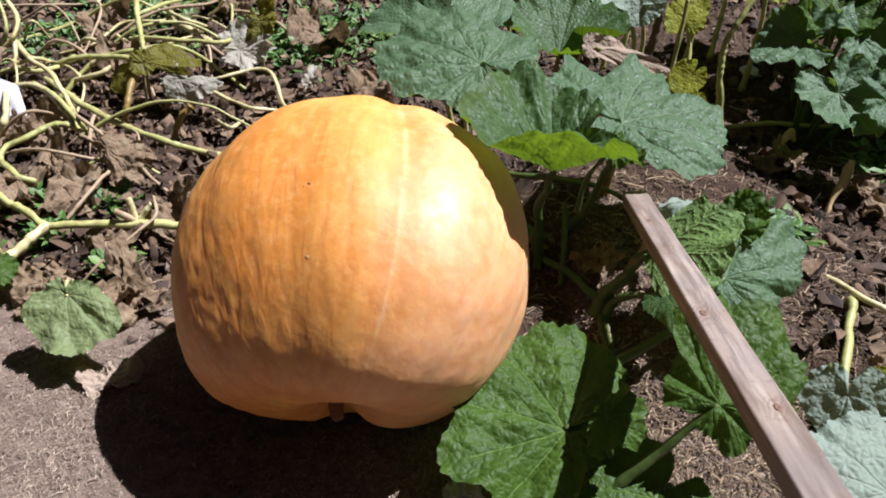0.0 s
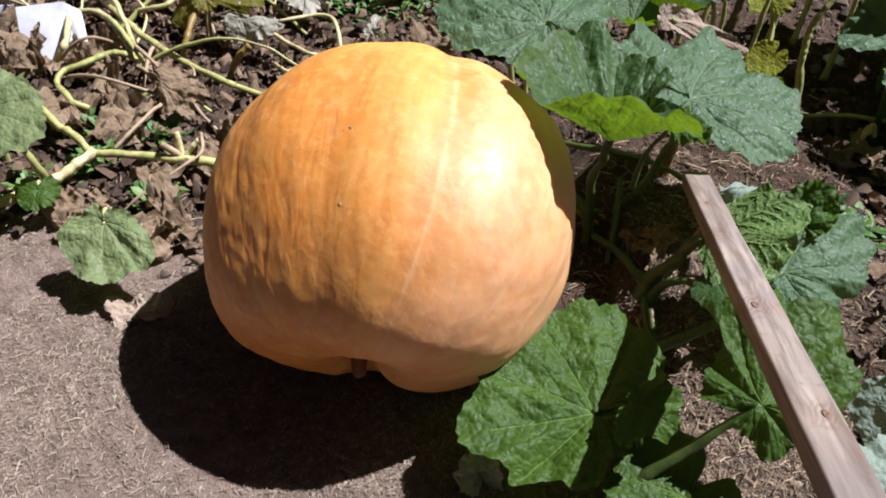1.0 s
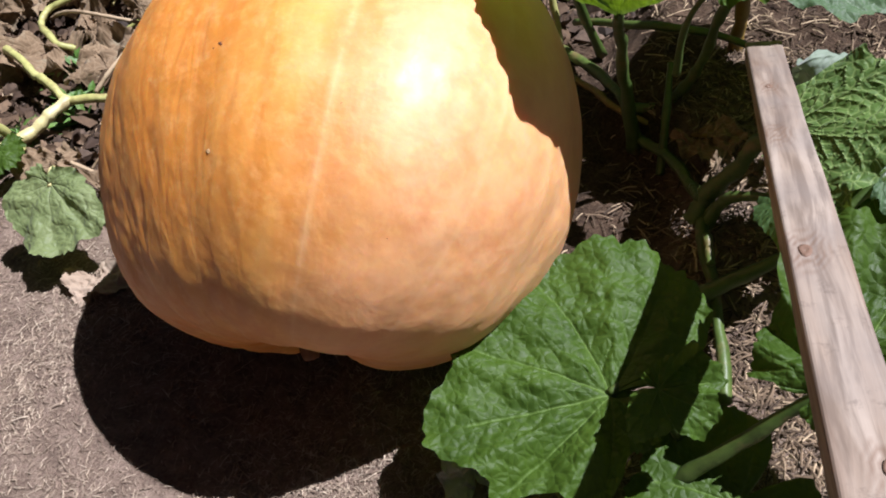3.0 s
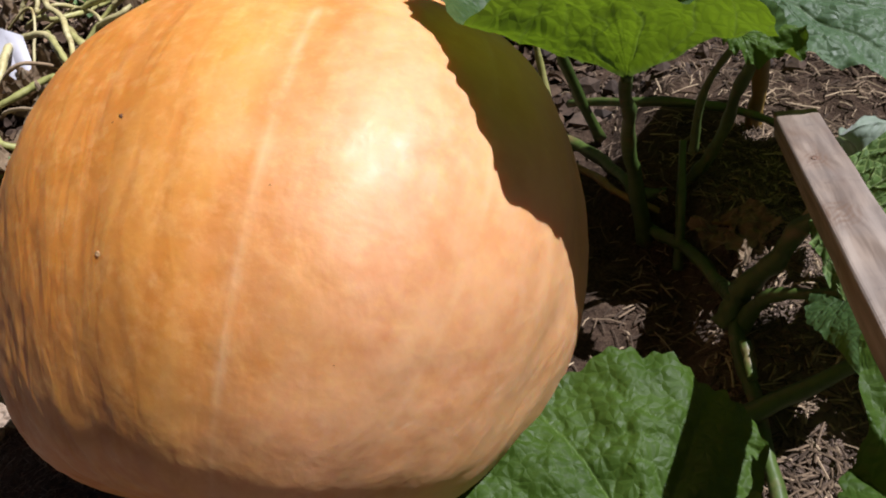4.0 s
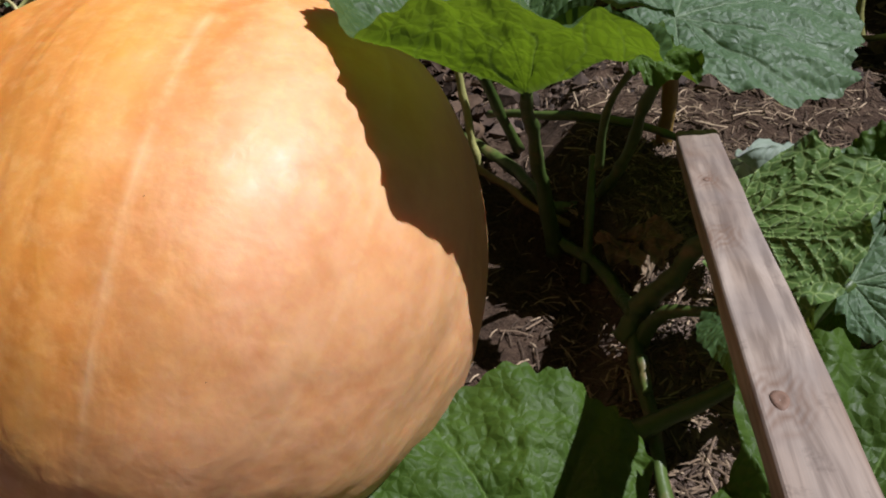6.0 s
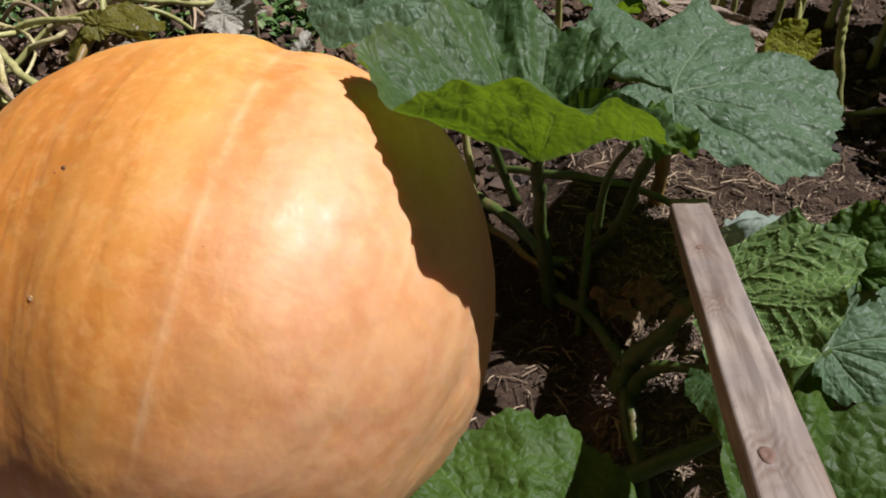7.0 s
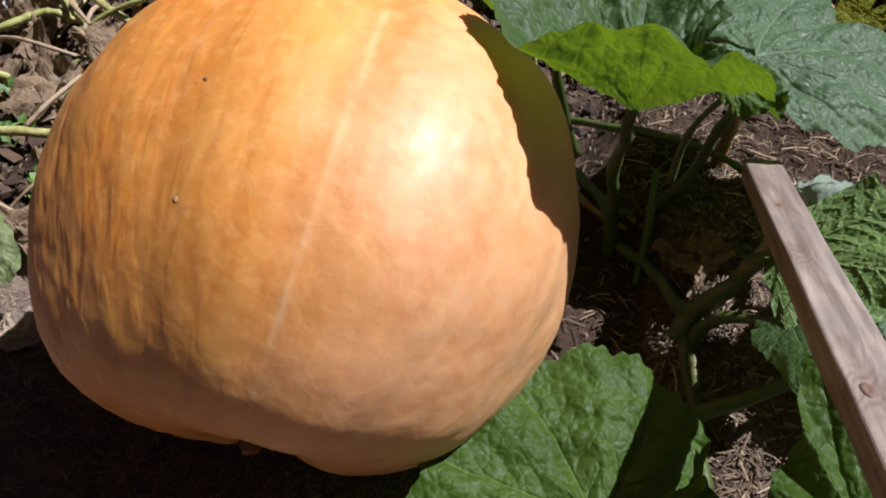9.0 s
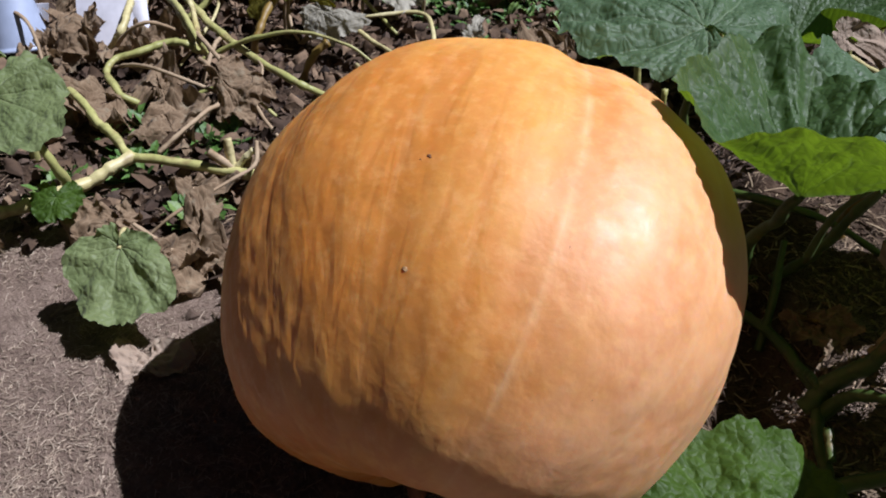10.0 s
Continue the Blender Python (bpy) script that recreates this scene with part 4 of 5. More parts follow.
for pts, r, tint in (
    ([(-1.242, 1.857, 0.06), (-1.138, 1.764, 0.07), (-1.044, 1.696, 0.07), (-0.97, 1.657, 0.06), (-0.914, 1.64, 0.05), (-0.805, 1.585, 0.05), (-0.748, 1.592, 0.03), (-0.668, 1.583, 0.02)], 0.0085, STEM_PALE),
    ([(-1.386, 1.994, 0.1), (-1.278, 1.871, 0.11), (-1.195, 1.809, 0.11), (-1.117, 1.723, 0.1), (-1.042, 1.633, 0.08), (-1.019, 1.612, 0.05)], 0.007, STEM_YELLOW),
    ([(-1.348, 1.779, 0.05), (-1.289, 1.762, 0.08), (-1.219, 1.745, 0.1), (-1.173, 1.73, 0.1), (-1.099, 1.657, 0.1), (-1.036, 1.605, 0.08), (-1.027, 1.617, 0.05)], 0.0078, STEM_YELLOW),
    ([(-1.234, 1.79, 0.08), (-1.126, 1.687, 0.11), (-1.052, 1.62, 0.11), (-1.011, 1.589, 0.09), (-1.013, 1.61, 0.05)], 0.0065, STEM_PALE),
    ([(-1.021, 1.597, 0.06), (-1.042, 1.587, 0.08), (-1.082, 1.58, 0.08), (-1.124, 1.531, 0.07), (-1.16, 1.499, 0.06), (-1.149, 1.457, 0.05), (-1.095, 1.417, 0.04), (-1.056, 1.423, 0.02)], 0.0078, STEM_PALE),
    ([(-1.27, 1.939, 0.05), (-1.22, 1.923, 0.08), (-1.161, 1.915, 0.1), (-1.091, 1.908, 0.11), (-1.015, 1.886, 0.12), (-0.953, 1.861, 0.125)], 0.008, STEM_PALE),
    ([(-1.21, 1.901, 0.03), (-1.13, 1.848, 0.07), (-1.072, 1.847, 0.09), (-1.051, 1.869, 0.1)], 0.007, STEM_YELLOW),
    ([(-1.186, 1.974, 0.02), (-1.132, 1.904, 0.08), (-1.101, 1.907, 0.1), (-1.083, 1.934, 0.09)], 0.006, STEM_YELLOW),
    ([(-1.048, 2.089, 0.2), (-1.024, 2.025, 0.19), (-0.995, 1.966, 0.17), (-0.965, 1.904, 0.15), (-0.961, 1.892, 0.12)], 0.0078, STEM_PALE),
    ([(-1.029, 2.03, 0.18), (-1.003, 2.069, 0.18), (-0.991, 2.138, 0.17), (-0.977, 2.227, 0.15)], 0.006, STEM_PALE),
    ([(-1.117, 2.133, 0.06), (-1.038, 2.056, 0.1), (-0.954, 2.015, 0.12), (-0.87, 2.008, 0.12), (-0.789, 2.008, 0.12), (-0.767, 2.061, 0.11)], 0.007, STEM_PALE),
    ([(-1.11, 2.381, 0.06), (-1.015, 2.251, 0.09), (-0.957, 2.213, 0.09), (-0.943, 2.311, 0.03)], 0.006, STEM_YELLOW),
    ([(-1.028, 2.261, 0.06), (-0.958, 2.185, 0.08), (-0.916, 2.171, 0.07), (-0.885, 2.192, 0.03)], 0.0095, STEM_YELLOW),
    ([(-0.954, 2.356, 0.05), (-0.895, 2.296, 0.1), (-0.86, 2.265, 0.14)], 0.005, STEM_YELLOW),
    ([(-0.889, 2.136, 0.06), (-0.826, 2.085, 0.05), (-0.782, 2.047, 0.04), (-0.774, 2.062, 0.01)], 0.0045, STEM_DRY),
    ([(-0.76, 1.829, 0.06), (-0.705, 1.806, 0.05), (-0.641, 1.769, 0.05), (-0.584, 1.8, 0.03)], 0.0055, STEM_YELLOW),
    ([(-0.953, 1.857, 0.12), (-0.962, 1.791, 0.09), (-0.955, 1.724, 0.06), (-0.978, 1.735, 0.0)], 0.0095, STEM_OCHRE),
    ([(-0.767, 1.693, 0.09), (-0.796, 1.675, 0.06), (-0.823, 1.675, 0.0)], 0.0085, STEM_OCHRE),
    ([(-0.914, 1.64, 0.05), (-0.882, 1.61, 0.05), (-0.869, 1.582, 0.04), (-0.89, 1.586, 0.02)], 0.003, STEM_DRY),
    ([(-1.293, 2.134, 0.03), (-1.204, 2.055, 0.09), (-1.15, 2.029, 0.09), (-1.155, 2.092, 0.03)], 0.006, STEM_YELLOW),
    ([(-1.415, 2.052, 0.2), (-1.375, 2.016, 0.17), (-1.357, 1.955, 0.14), (-1.395, 1.936, 0.1), (-1.418, 1.91, 0.06)], 0.007, STEM_YELLOW),
    ([(-1.512, 2.06, 0.03), (-1.445, 2.039, 0.1), (-1.452, 2.07, 0.15), (-1.473, 2.099, 0.18)], 0.0065, STEM_PALE),
    ([(-1.366, 1.962, 0.13), (-1.349, 1.922, 0.1), (-1.345, 1.903, 0.08), (-1.295, 1.916, 0.09), (-1.279, 1.975, 0.05)], 0.006, STEM_YELLOW),
    ([(-1.43, 1.928, 0.03), (-1.339, 1.893, 0.07), (-1.263, 1.862, 0.08), (-1.23, 1.911, 0.07), (-1.256, 2.044, 0.04)], 0.007, STEM_PALE),
    ([(-1.023, 1.59, 0.05), (-0.97, 1.55, 0.06), (-0.923, 1.503, 0.06), (-0.881, 1.448, 0.05), (-0.873, 1.39, 0.06), (-0.886, 1.326, 0.05), (-0.914, 1.284, 0.02)], 0.005, STEM_DRY),
    ([(-1.008, 1.605, 0.05), (-0.984, 1.616, 0.05), (-0.976, 1.647, 0.02)], 0.004, STEM_DRY),
    ([(-0.728, 1.746, 0.02), (-0.654, 1.649, 0.06), (-0.656, 1.735, 0.03)], 0.005, STEM_YELLOW),
    ([(-0.925, 1.815, 0.08), (-0.908, 1.795, 0.05), (-0.911, 1.823, 0.01)], 0.0035, STEM_DRY),
    ([(-1.253, 1.59, 0.02), (-1.205, 1.588, 0.08), (-1.234, 1.665, 0.1), (-1.32, 1.775, 0.08)], 0.009, STEM_YELLOW),
):
    vine(pts, r, r * 0.85, tint, YELLOW if tint in (STEM_YELLOW, STEM_PALE) else "dull dried stalk among withered leaves", seed=int(r * 1e5) + len(pts))
for pts, r in (
    ([(-0.698, 1.28, 0.1), (-0.682, 1.241, 0.08), (-0.706, 1.195, 0.07), (-0.754, 1.107, 0.05), (-0.785, 1.077, 0.02)], 0.0035),
    ([(-0.667, 1.213, 0.05), (-0.613, 1.173, 0.06), (-0.576, 1.153, 0.02)], 0.003),
    ([(-0.788, 1.049, 0.06), (-0.745, 1.048, 0.04), (-0.682, 1.036, 0.02)], 0.0035),
    ([(-0.52, 1.36, 0.02), (-0.47, 1.4, 0.05), (-0.38, 1.42, 0.05), (-0.3, 1.4, 0.02)], 0.0035),
    ([(-0.34, 1.46, 0.02), (-0.3, 1.5, 0.07), (-0.24, 1.49, 0.08), (-0.2, 1.44, 0.02)], 0.003),
    ([(-0.5, 1.62, 0.02), (-0.4, 1.6, 0.03), (-0.3, 1.63, 0.04), (-0.2, 1.6, 0.02)], 0.004),
):
    vine(pts, r, r * 0.7, STEM_DRY, "thin dried tendril over leaf litter", "tendril", "dried tendrils", 7, int(r * 1e5))

# the tangle behind, up to the far end of the bed
rng = np.random.RandomState(12)
for k in range(20):
    x0, y0 = rng.uniform(-1.9, -0.65), rng.uniform(1.75, 2.8)
    a, n = rng.uniform(-0.7, 0.7) + rng.choice([0, 0, 1.5]), rng.randint(4, 7)
    ln = rng.uniform(0.25, 0.6)
    pts = []
    for i in range(n):
        s = i / (n - 1)
        a += rng.uniform(-0.6, 0.6)
        arch = rng.uniform(0.03, 0.14) * math.sin(math.pi * s)
        pts.append((x0 + ln * s * math.cos(a), y0 + ln * s * math.sin(a), 0.012 + arch))
    vine(pts, rng.uniform(0.0035, 0.0075), rng.uniform(0.003, 0.005), STEM_YELLOW if rng.rand() < 0.4 else rng.choice([STEM_PALE, STEM_DRY, STEM_DRY]), YELLOW, seed=k)

for k in range(26):
    x0, y0 = rng.uniform(-1.95, -0.95), rng.uniform(1.45, 2.5)
    dx, dy, ln = rng.normal(0.75, 0.3), rng.normal(-0.35, 0.45), rng.uniform(0.2, 0.5)
    bend, arch = rng.normal(0, 0.06), rng.uniform(0.02, 0.1)
    pts = [(x0 + ln * s * dx - bend * math.sin(3.1 * s) * dy, y0 + ln * s * dy + bend * math.sin(3.1 * s) * dx, 0.012 + arch * math.sin(math.pi * s) + rng.uniform(0, 0.012)) for s in (0, 0.2, 0.45, 0.7, 1)]
    vine(pts, rng.uniform(0.0028, 0.0065), rng.uniform(0.002, 0.0045), rng.choice([STEM_YELLOW, STEM_YELLOW, STEM_PALE, STEM_DRY, STEM_DRY]), "dry yellow vine tangled over dead leaves", seed=200 + k)

# stalks under the leaves beside the pumpkin
vine([(-0.070, 1.500, 0.020), (0.019, 1.398, 0.041), (0.087, 1.273, 0.078), (0.112, 1.232, 0.047), (0.163, 1.180, 0.053), (0.211, 1.083, 0.075), (0.227, 0.993, 0.064), (0.245, 0.947, 0.047), (0.270, 0.800, 0.020)],
     0.0085, 0.007, STEM_GREEN, "green pumpkin vine running through the shade", seed=21)
vine([(-0.060, 1.400, 0.050), (0.020, 1.338, 0.052), (0.083, 1.261, 0.069), (0.161, 1.244, 0.044), (0.217, 1.182, 0.092)], 0.0065, 0.004, STEM_OCHRE, "ochre stalk lying in the shade under leaves", seed=22)
vine([(-0.030, 1.520, 0.050), (0.128, 1.372, 0.143), (0.215, 1.362, 0.135), (0.297, 1.345, 0.110)], 0.006, 0.005, STEM_GREEN, "green pumpkin vine behind the leaf stalks", seed=23)
vine([(0.103, 1.273, 0.058), (0.151, 1.269, 0.077), (0.190, 1.256, 0.143), (0.22, 1.22, 0.26), (0.235, 1.21, 0.31)], 0.008, 0.006, STEM_GREEN, "curving green leaf stalk in the shade", "leaf_stalk", "leaf stalks", seed=24, flare=0.3)
vine([(0.156, 1.173, 0.022), (0.158, 1.211, 0.088), (0.155, 1.279, 0.141)], 0.0065, 0.005, STEM_GREEN, "short green leaf stalk in the shade", "leaf_stalk", "leaf stalks", seed=25)
vine([(-0.030, 1.430, 0.010), (-0.045, 1.440, 0.100), (-0.06, 1.45, 0.25)], 0.0065, 0.005, STEM_PALE, "pale upright leaf stalk behind the pumpkin", "leaf_stalk", "leaf stalks", seed=26)
vine([(0.218, 1.057, 0.084), (0.214, 1.052, 0.099), (0.205, 1.082, 0.088)], 0.0055, 0.005, STEM_GREEN, "short green stub on the vine", "stub", "vine stubs", seed=28)
vine([(0.230, 0.997, 0.087), (0.238, 0.959, 0.075)], 0.0055, 0.005, STEM_GREEN, "short green stub on the vine", "stub", "vine stubs", seed=29)

# stalks at the bed's sunny side
vine([(0.69, 1.165, 0.0), (0.685, 1.14, 0.06), (0.668, 1.08, 0.05), (0.62, 0.93, 0.03), (0.6, 0.9, 0.01)], 0.008, 0.007, STEM_PALE, "pale yellow stalk lying on dark soil", seed=31)
vine([(0.6, 1.24, 0.02), (0.66, 1.22, 0.05), (0.715, 1.14, 0.06), (0.8, 1.1, 0.05), (0.9, 1.12, 0.03)], 0.0065, 0.006, STEM_YELLOW, "pale yellow vine on dark soil", seed=32)
vine([(0.7, 1.2, 0.03), (0.72, 1.13, 0.03), (0.735, 1.06, 0.02), (0.76, 0.98, 0.015)], 0.004, 0.003, STEM_DRY, "thin dried vine on dark soil", "tendril", "dried tendrils", 8, 33)
vine([(0.54, 1.1, 0.0), (0.535, 1.06, 0.05), (0.53, 1.03, 0.08)], 0.011, 0.009, STEM_PALE, "pale cut leaf stalk beside a leaf", "leaf_stalk", "leaf stalks", seed=34)
vine([(0.50, 1.84, 0.03), (0.568, 1.834, 0.03), (0.68, 1.85, 0.035), (0.8, 1.86, 0.03), (0.95, 1.9, 0.02)], 0.006, 0.005, STEM_PALE, "pale green vine on dark soil", seed=35)
vine([(0.572, 1.889, 0.0), (0.549, 1.9, 0.115), (0.544, 1.91, 0.17), (0.548, 1.92, 0.217), (0.57, 1.93, 0.266), (0.62, 1.96, 0.33), (0.7, 2.0, 0.38)], 0.0085, 0.006, STEM_PALE, "tall pale green leaf stalk curving over the soil", "leaf_stalk", "leaf stalks", seed=36, flare=0.4)
vine([(0.44, 2.0, 0.0), (0.45, 2.02, 0.15), (0.46, 2.04, 0.28)], 0.007, 0.005, STEM_PALE, "pale green leaf stalk with a yellowing leaf", "leaf_stalk", "leaf stalks", seed=37)
vine([(0.38, 2.15, 0.0), (0.403, 2.15, 0.107), (0.412, 2.15, 0.2), (0.422, 2.16, 0.3), (0.44, 2.18, 0.42)], 0.013, 0.01, STEM_WOOD, "brown woody stalk standing in the bed", "leaf_stalk", "leaf stalks", seed=38)
vine([(0.25, 2.3, 0.02), (0.35, 2.15, 0.03), (0.46, 2.0, 0.03), (0.56, 1.9, 0.02)], 0.007, 0.006, STEM_YELLOW, "yellow vine on dark soil", seed=39)

# ---- leaves at the back of the bed ----
def plain_leaf(label, J, n, mid, size, stalk_base, tops, stem=STEM_PALE, seed=0, **kw):
    k = dict(rings=26, spokes=140, wave=0.05 * size, pleat=0.002)
    k.update(kw)
    b = np.asarray(stalk_base, float)
    half = (b + np.asarray(J)) / 2 + (0.01, 0.02, 0.02)
    r = np.random.RandomState(seed + 500)
    fold, k["teeth"] = r.uniform(0.05, 0.5), k.get("teeth", 0.45)
    ctrl = [(a + r.uniform(-9, 9), q * size * r.uniform(0.7, 1.12) * (1.15 if abs(a) < 50 else 0.92), (h + fold * abs(math.sin(radians(a)))) * size) for a, q, h in ROUND]
    return leaf(label, J, n, mid, ctrl, [tuple(b), tuple(half)], tops, stem, r=0.006, seed=seed, **k)


leaf("grey-green pumpkin leaf with a yellow-green fold", (0.14, 1.93, 0.16), (0.05, -0.1, 1.0), (0.25, 0.97, 0.0),
     [(0, 0.16, 0.09), (50, 0.18, 0.09), (100, 0.15, 0.08), (142, 0.12, 0.08), (170, 0.1, 0.07), (-150, 0.11, 0.07), (-100, 0.13, 0.08), (-50, 0.15, 0.09)],
     [(0.13, 1.95, 0.0), (0.135, 1.94, 0.08)], LEAF_MID, STEM_OCHRE, sinus=95, gap=9, seed=51, wave=0.014, rings=36, spokes=180, rim=1.2)
plain_leaf("grey-green pumpkin leaf at the back of the bed", (-0.02, 2.1, 0.26), (0.1, -0.3, 0.9), (-0.6, 0.4, 0), 0.16, (0.0, 2.2, 0.0), LEAF_BLUE, seed=52)
plain_leaf("grey-green pumpkin leaf at the back of the bed", (-0.2, 1.75, 0.3), (-0.2, -0.2, 0.95), (-0.9, 0.3, 0), 0.12, (-0.12, 1.8, 0.0), LEAF_BLUE, seed=53)
plain_leaf("yellowing pumpkin leaf on a pale stalk", (0.476, 2.1, 0.2), (0.05, -0.75, 0.6), (0.05, 0.4, 0.85), 0.075, (0.49, 2.0, 0.0), LEAF_OLD, seed=54)
plain_leaf("dusty pale leaf behind a yellowing one", (0.53, 2.22, 0.26), (0.1, -0.5, 0.8), (0.6, 0.3, 0.1), 0.075, (0.52, 2.25, 0.0), LEAF_PALE, seed=59)
plain_leaf("yellow leaf low on a pale stalk", (0.47, 1.87, 0.15), (0.05, -0.75, 0.6), (-0.3, 0.3, -0.7), 0.055, (0.5, 1.92, 0.0), LEAF_OLD, seed=78)
plain_leaf("broad yellow-green leaf on a curved stalk", (0.64, 2.0, 0.34), (-0.1, -0.6, 0.75), (0.2, 0.5, 0.6), 0.1, (0.66, 2.1, 0.0), LEAF_OLD, seed=79)
plain_leaf("yellowing pumpkin leaf on a pale stalk", (0.36, 2.3, 0.25), (0.1, -0.8, 0.5), (-0.2, 0.3, 0.9), 0.09, (0.34, 2.3, 0.0), LEAF_OLD, seed=55)
plain_leaf("pale dusty leaf standing on its stalk", (0.31, 2.1, 0.25), (-0.1, -0.55, 0.8), (-0.5, 0.4, 0.3), 0.105, (0.36, 2.12, 0.0), LEAF_PALE, seed=56, wave=0.006)
plain_leaf("drooping pale lobe of a dusty leaf", (0.35, 2.07, 0.25), (0.4, -0.85, 0.3), (0.1, -0.2, -0.95), 0.07, (0.37, 2.1, 0.0), LEAF_PALE, seed=77)
plain_leaf("olive shaded leaf behind a dusty one", (0.285, 2.17, 0.2), (-0.1, -0.8, 0.5), (0.1, -0.3, -0.8), 0.07, (0.28, 2.2, 0.0), LEAF_OLD, seed=76)
plain_leaf("small yellow-green leaf low on the soil", (0.47, 1.83, 0.08), (0.2, -0.6, 0.7), (0.3, -0.8, -0.3), 0.055, (0.5, 1.86, 0.0), LEAF_OLD, seed=57)
plain_leaf("yellowing leaf at the back of the bed", (0.62, 2.35, 0.3), (0.0, -0.7, 0.6), (0.3, 0.3, 0.6), 0.1, (0.6, 2.3, 0.0), LEAF_OLD, seed=58)
# the dark clump; from the sixth on, unseen leaves added to shade the soil
CL = "dark green young pumpkin leaf in a shaded clump with added outer leaves"
for k, (J, n, mid, size) in enumerate((
        ((0.69, 1.80, 0.27), (-0.3, -0.4, 0.85), (-0.8, 0.2, 0.1), 0.085), ((0.76, 1.86, 0.31), (0.1, -0.5, 0.85), (0.2, 0.8, 0.3), 0.08),
        ((0.82, 1.80, 0.29), (0.4, -0.4, 0.8), (0.8, 0.1, 0.1), 0.09), ((0.75, 1.66, 0.22), (0.0, -0.5, 0.85), (0.5, -0.7, -0.2), 0.085),
        ((0.84, 1.62, 0.22), (0.2, -0.5, 0.85), (0.9, -0.2, -0.2), 0.08), ((0.9, 1.92, 0.36), (0.1, -0.3, 0.9), (0.6, 0.5, 0.0), 0.11),
        ((1.02, 1.84, 0.36), (0.2, -0.2, 0.95), (0.9, 0.0, 0.0), 0.13), ((1.05, 2.05, 0.4), (0.1, -0.2, 0.95), (0.2, 0.9, 0.0), 0.15),
        ((0.88, 2.12, 0.4), (-0.1, -0.2, 0.95), (-0.3, 0.9, 0.0), 0.14), ((1.15, 1.92, 0.42), (0.1, -0.1, 0.98), (0.9, 0.3, 0.0), 0.16),
        ((1.0, 2.28, 0.42), (0.1, -0.2, 0.95), (0.2, 0.9, 0.0), 0.16), ((0.83, 2.35, 0.38), (0.0, -0.2, 0.95), (-0.5, 0.7, 0.0), 0.13), ((1.2, 2.15, 0.45), (0.1, -0.1, 0.98), (0.9, 0.3, 0.0), 0.17))):
    base = (0.77 + 0.25 * (J[0] - 0.77), 1.88 + 0.35 * (J[1] - 1.88), 0.0)
    plain_leaf(CL, J, n, mid, size * (1.35 if k < 5 else 1.1), base, LEAF_BLUE if k in (0, 2, 3, 4) else LEAF_TOP, stem=STEM_GREEN, seed=60 + k, wave=0.012, crumple=0.006, teeth=0.2, pleat=0.01, quilt=1.6)
for k, (J, size) in enumerate((((0.655, 0.915, 0.08), 0.035), ((0.72, 0.87, 0.06), 0.05))):
    plain_leaf("small yellow leaf beside a pale stalk", J, (-0.2, -0.5, 0.8), (0.4, -0.6, -0.3), size, (J[0] + 0.01, J[1] + 0.02, 0.0), LEAF_OLD, seed=80 + k)
plain_leaf("pale folded leaf drooping in the shade", (0.60, 0.87, 0.09), (-0.6, -0.4, 0.6), (-0.3, -0.7, -0.5), 0.085, (0.62, 0.9, 0.0), LEAF_PALE, seed=83, wave=0.006)
plain_leaf("grey-green pumpkin leaf beside the bluish pot", (-1.11, 1.12, 0.2), (-0.1, -0.35, 0.93), (-0.6, -0.7, -0.2), 0.1, (-1.12, 1.2, 0.0), LEAF_SAGE, seed=87, wave=0.014)


# ---- dead leaves ----
def dead_leaf(at, size, seed, mat=LEAF_DRY, label="crumpled brown dead leaf on the soil", n=(0, -0.2, 0.97), mid=(0.5, -0.8, 0), crumple=0.032, lift=0.45, stretch=1.0):
    g = ground_height(np.array([at[0]]), np.array([at[1]]))[0]
    at = (at[0], at[1], at[2] + g)
    ob = thing("dead_leaf", at, label, "dead leaf", "dead leaves")
    r = np.random.RandomState(seed)
    v, f, vein = blade([(a + r.uniform(-9, 9), q * size * r.uniform(0.6, 1.15), 0.25 * size * math.sin(a * 0.05 + seed)) for a, q, h in ROUND], sinus=170, gap=18, quilt=1.2, wave=0.12 * size, crumple=crumple * size / 0.07, rings=26, spokes=110, seed=seed, teeth=1.6)
    v[:, 2] += r.uniform(0.2, 0.75) * np.abs(v[:, 0]) + 0.012 * size / 0.07 * fbm(v + seed, 3.2 / size, 3, seed)
    curl = r.uniform(-0.8, 1.2) / size
    y = v[:, 1].copy()
    v[:, 1], v[:, 2] = np.sin(y * curl) / curl, v[:, 2] * np.cos(y * curl) + (1 - np.cos(y * curl)) / curl
    v[:, 1] *= stretch
    v = v @ leaf_frame(n, mid).T
    v[:, 2] += lift * size * 0.5 - np.percentile(v[:, 2], 6) * 0.7
    v[:, 2] = np.maximum(v[:, 2], g + 0.002 - at[2])
    mesh_object("blade", v, f, mat, ob, True, None, vein)
    return ob


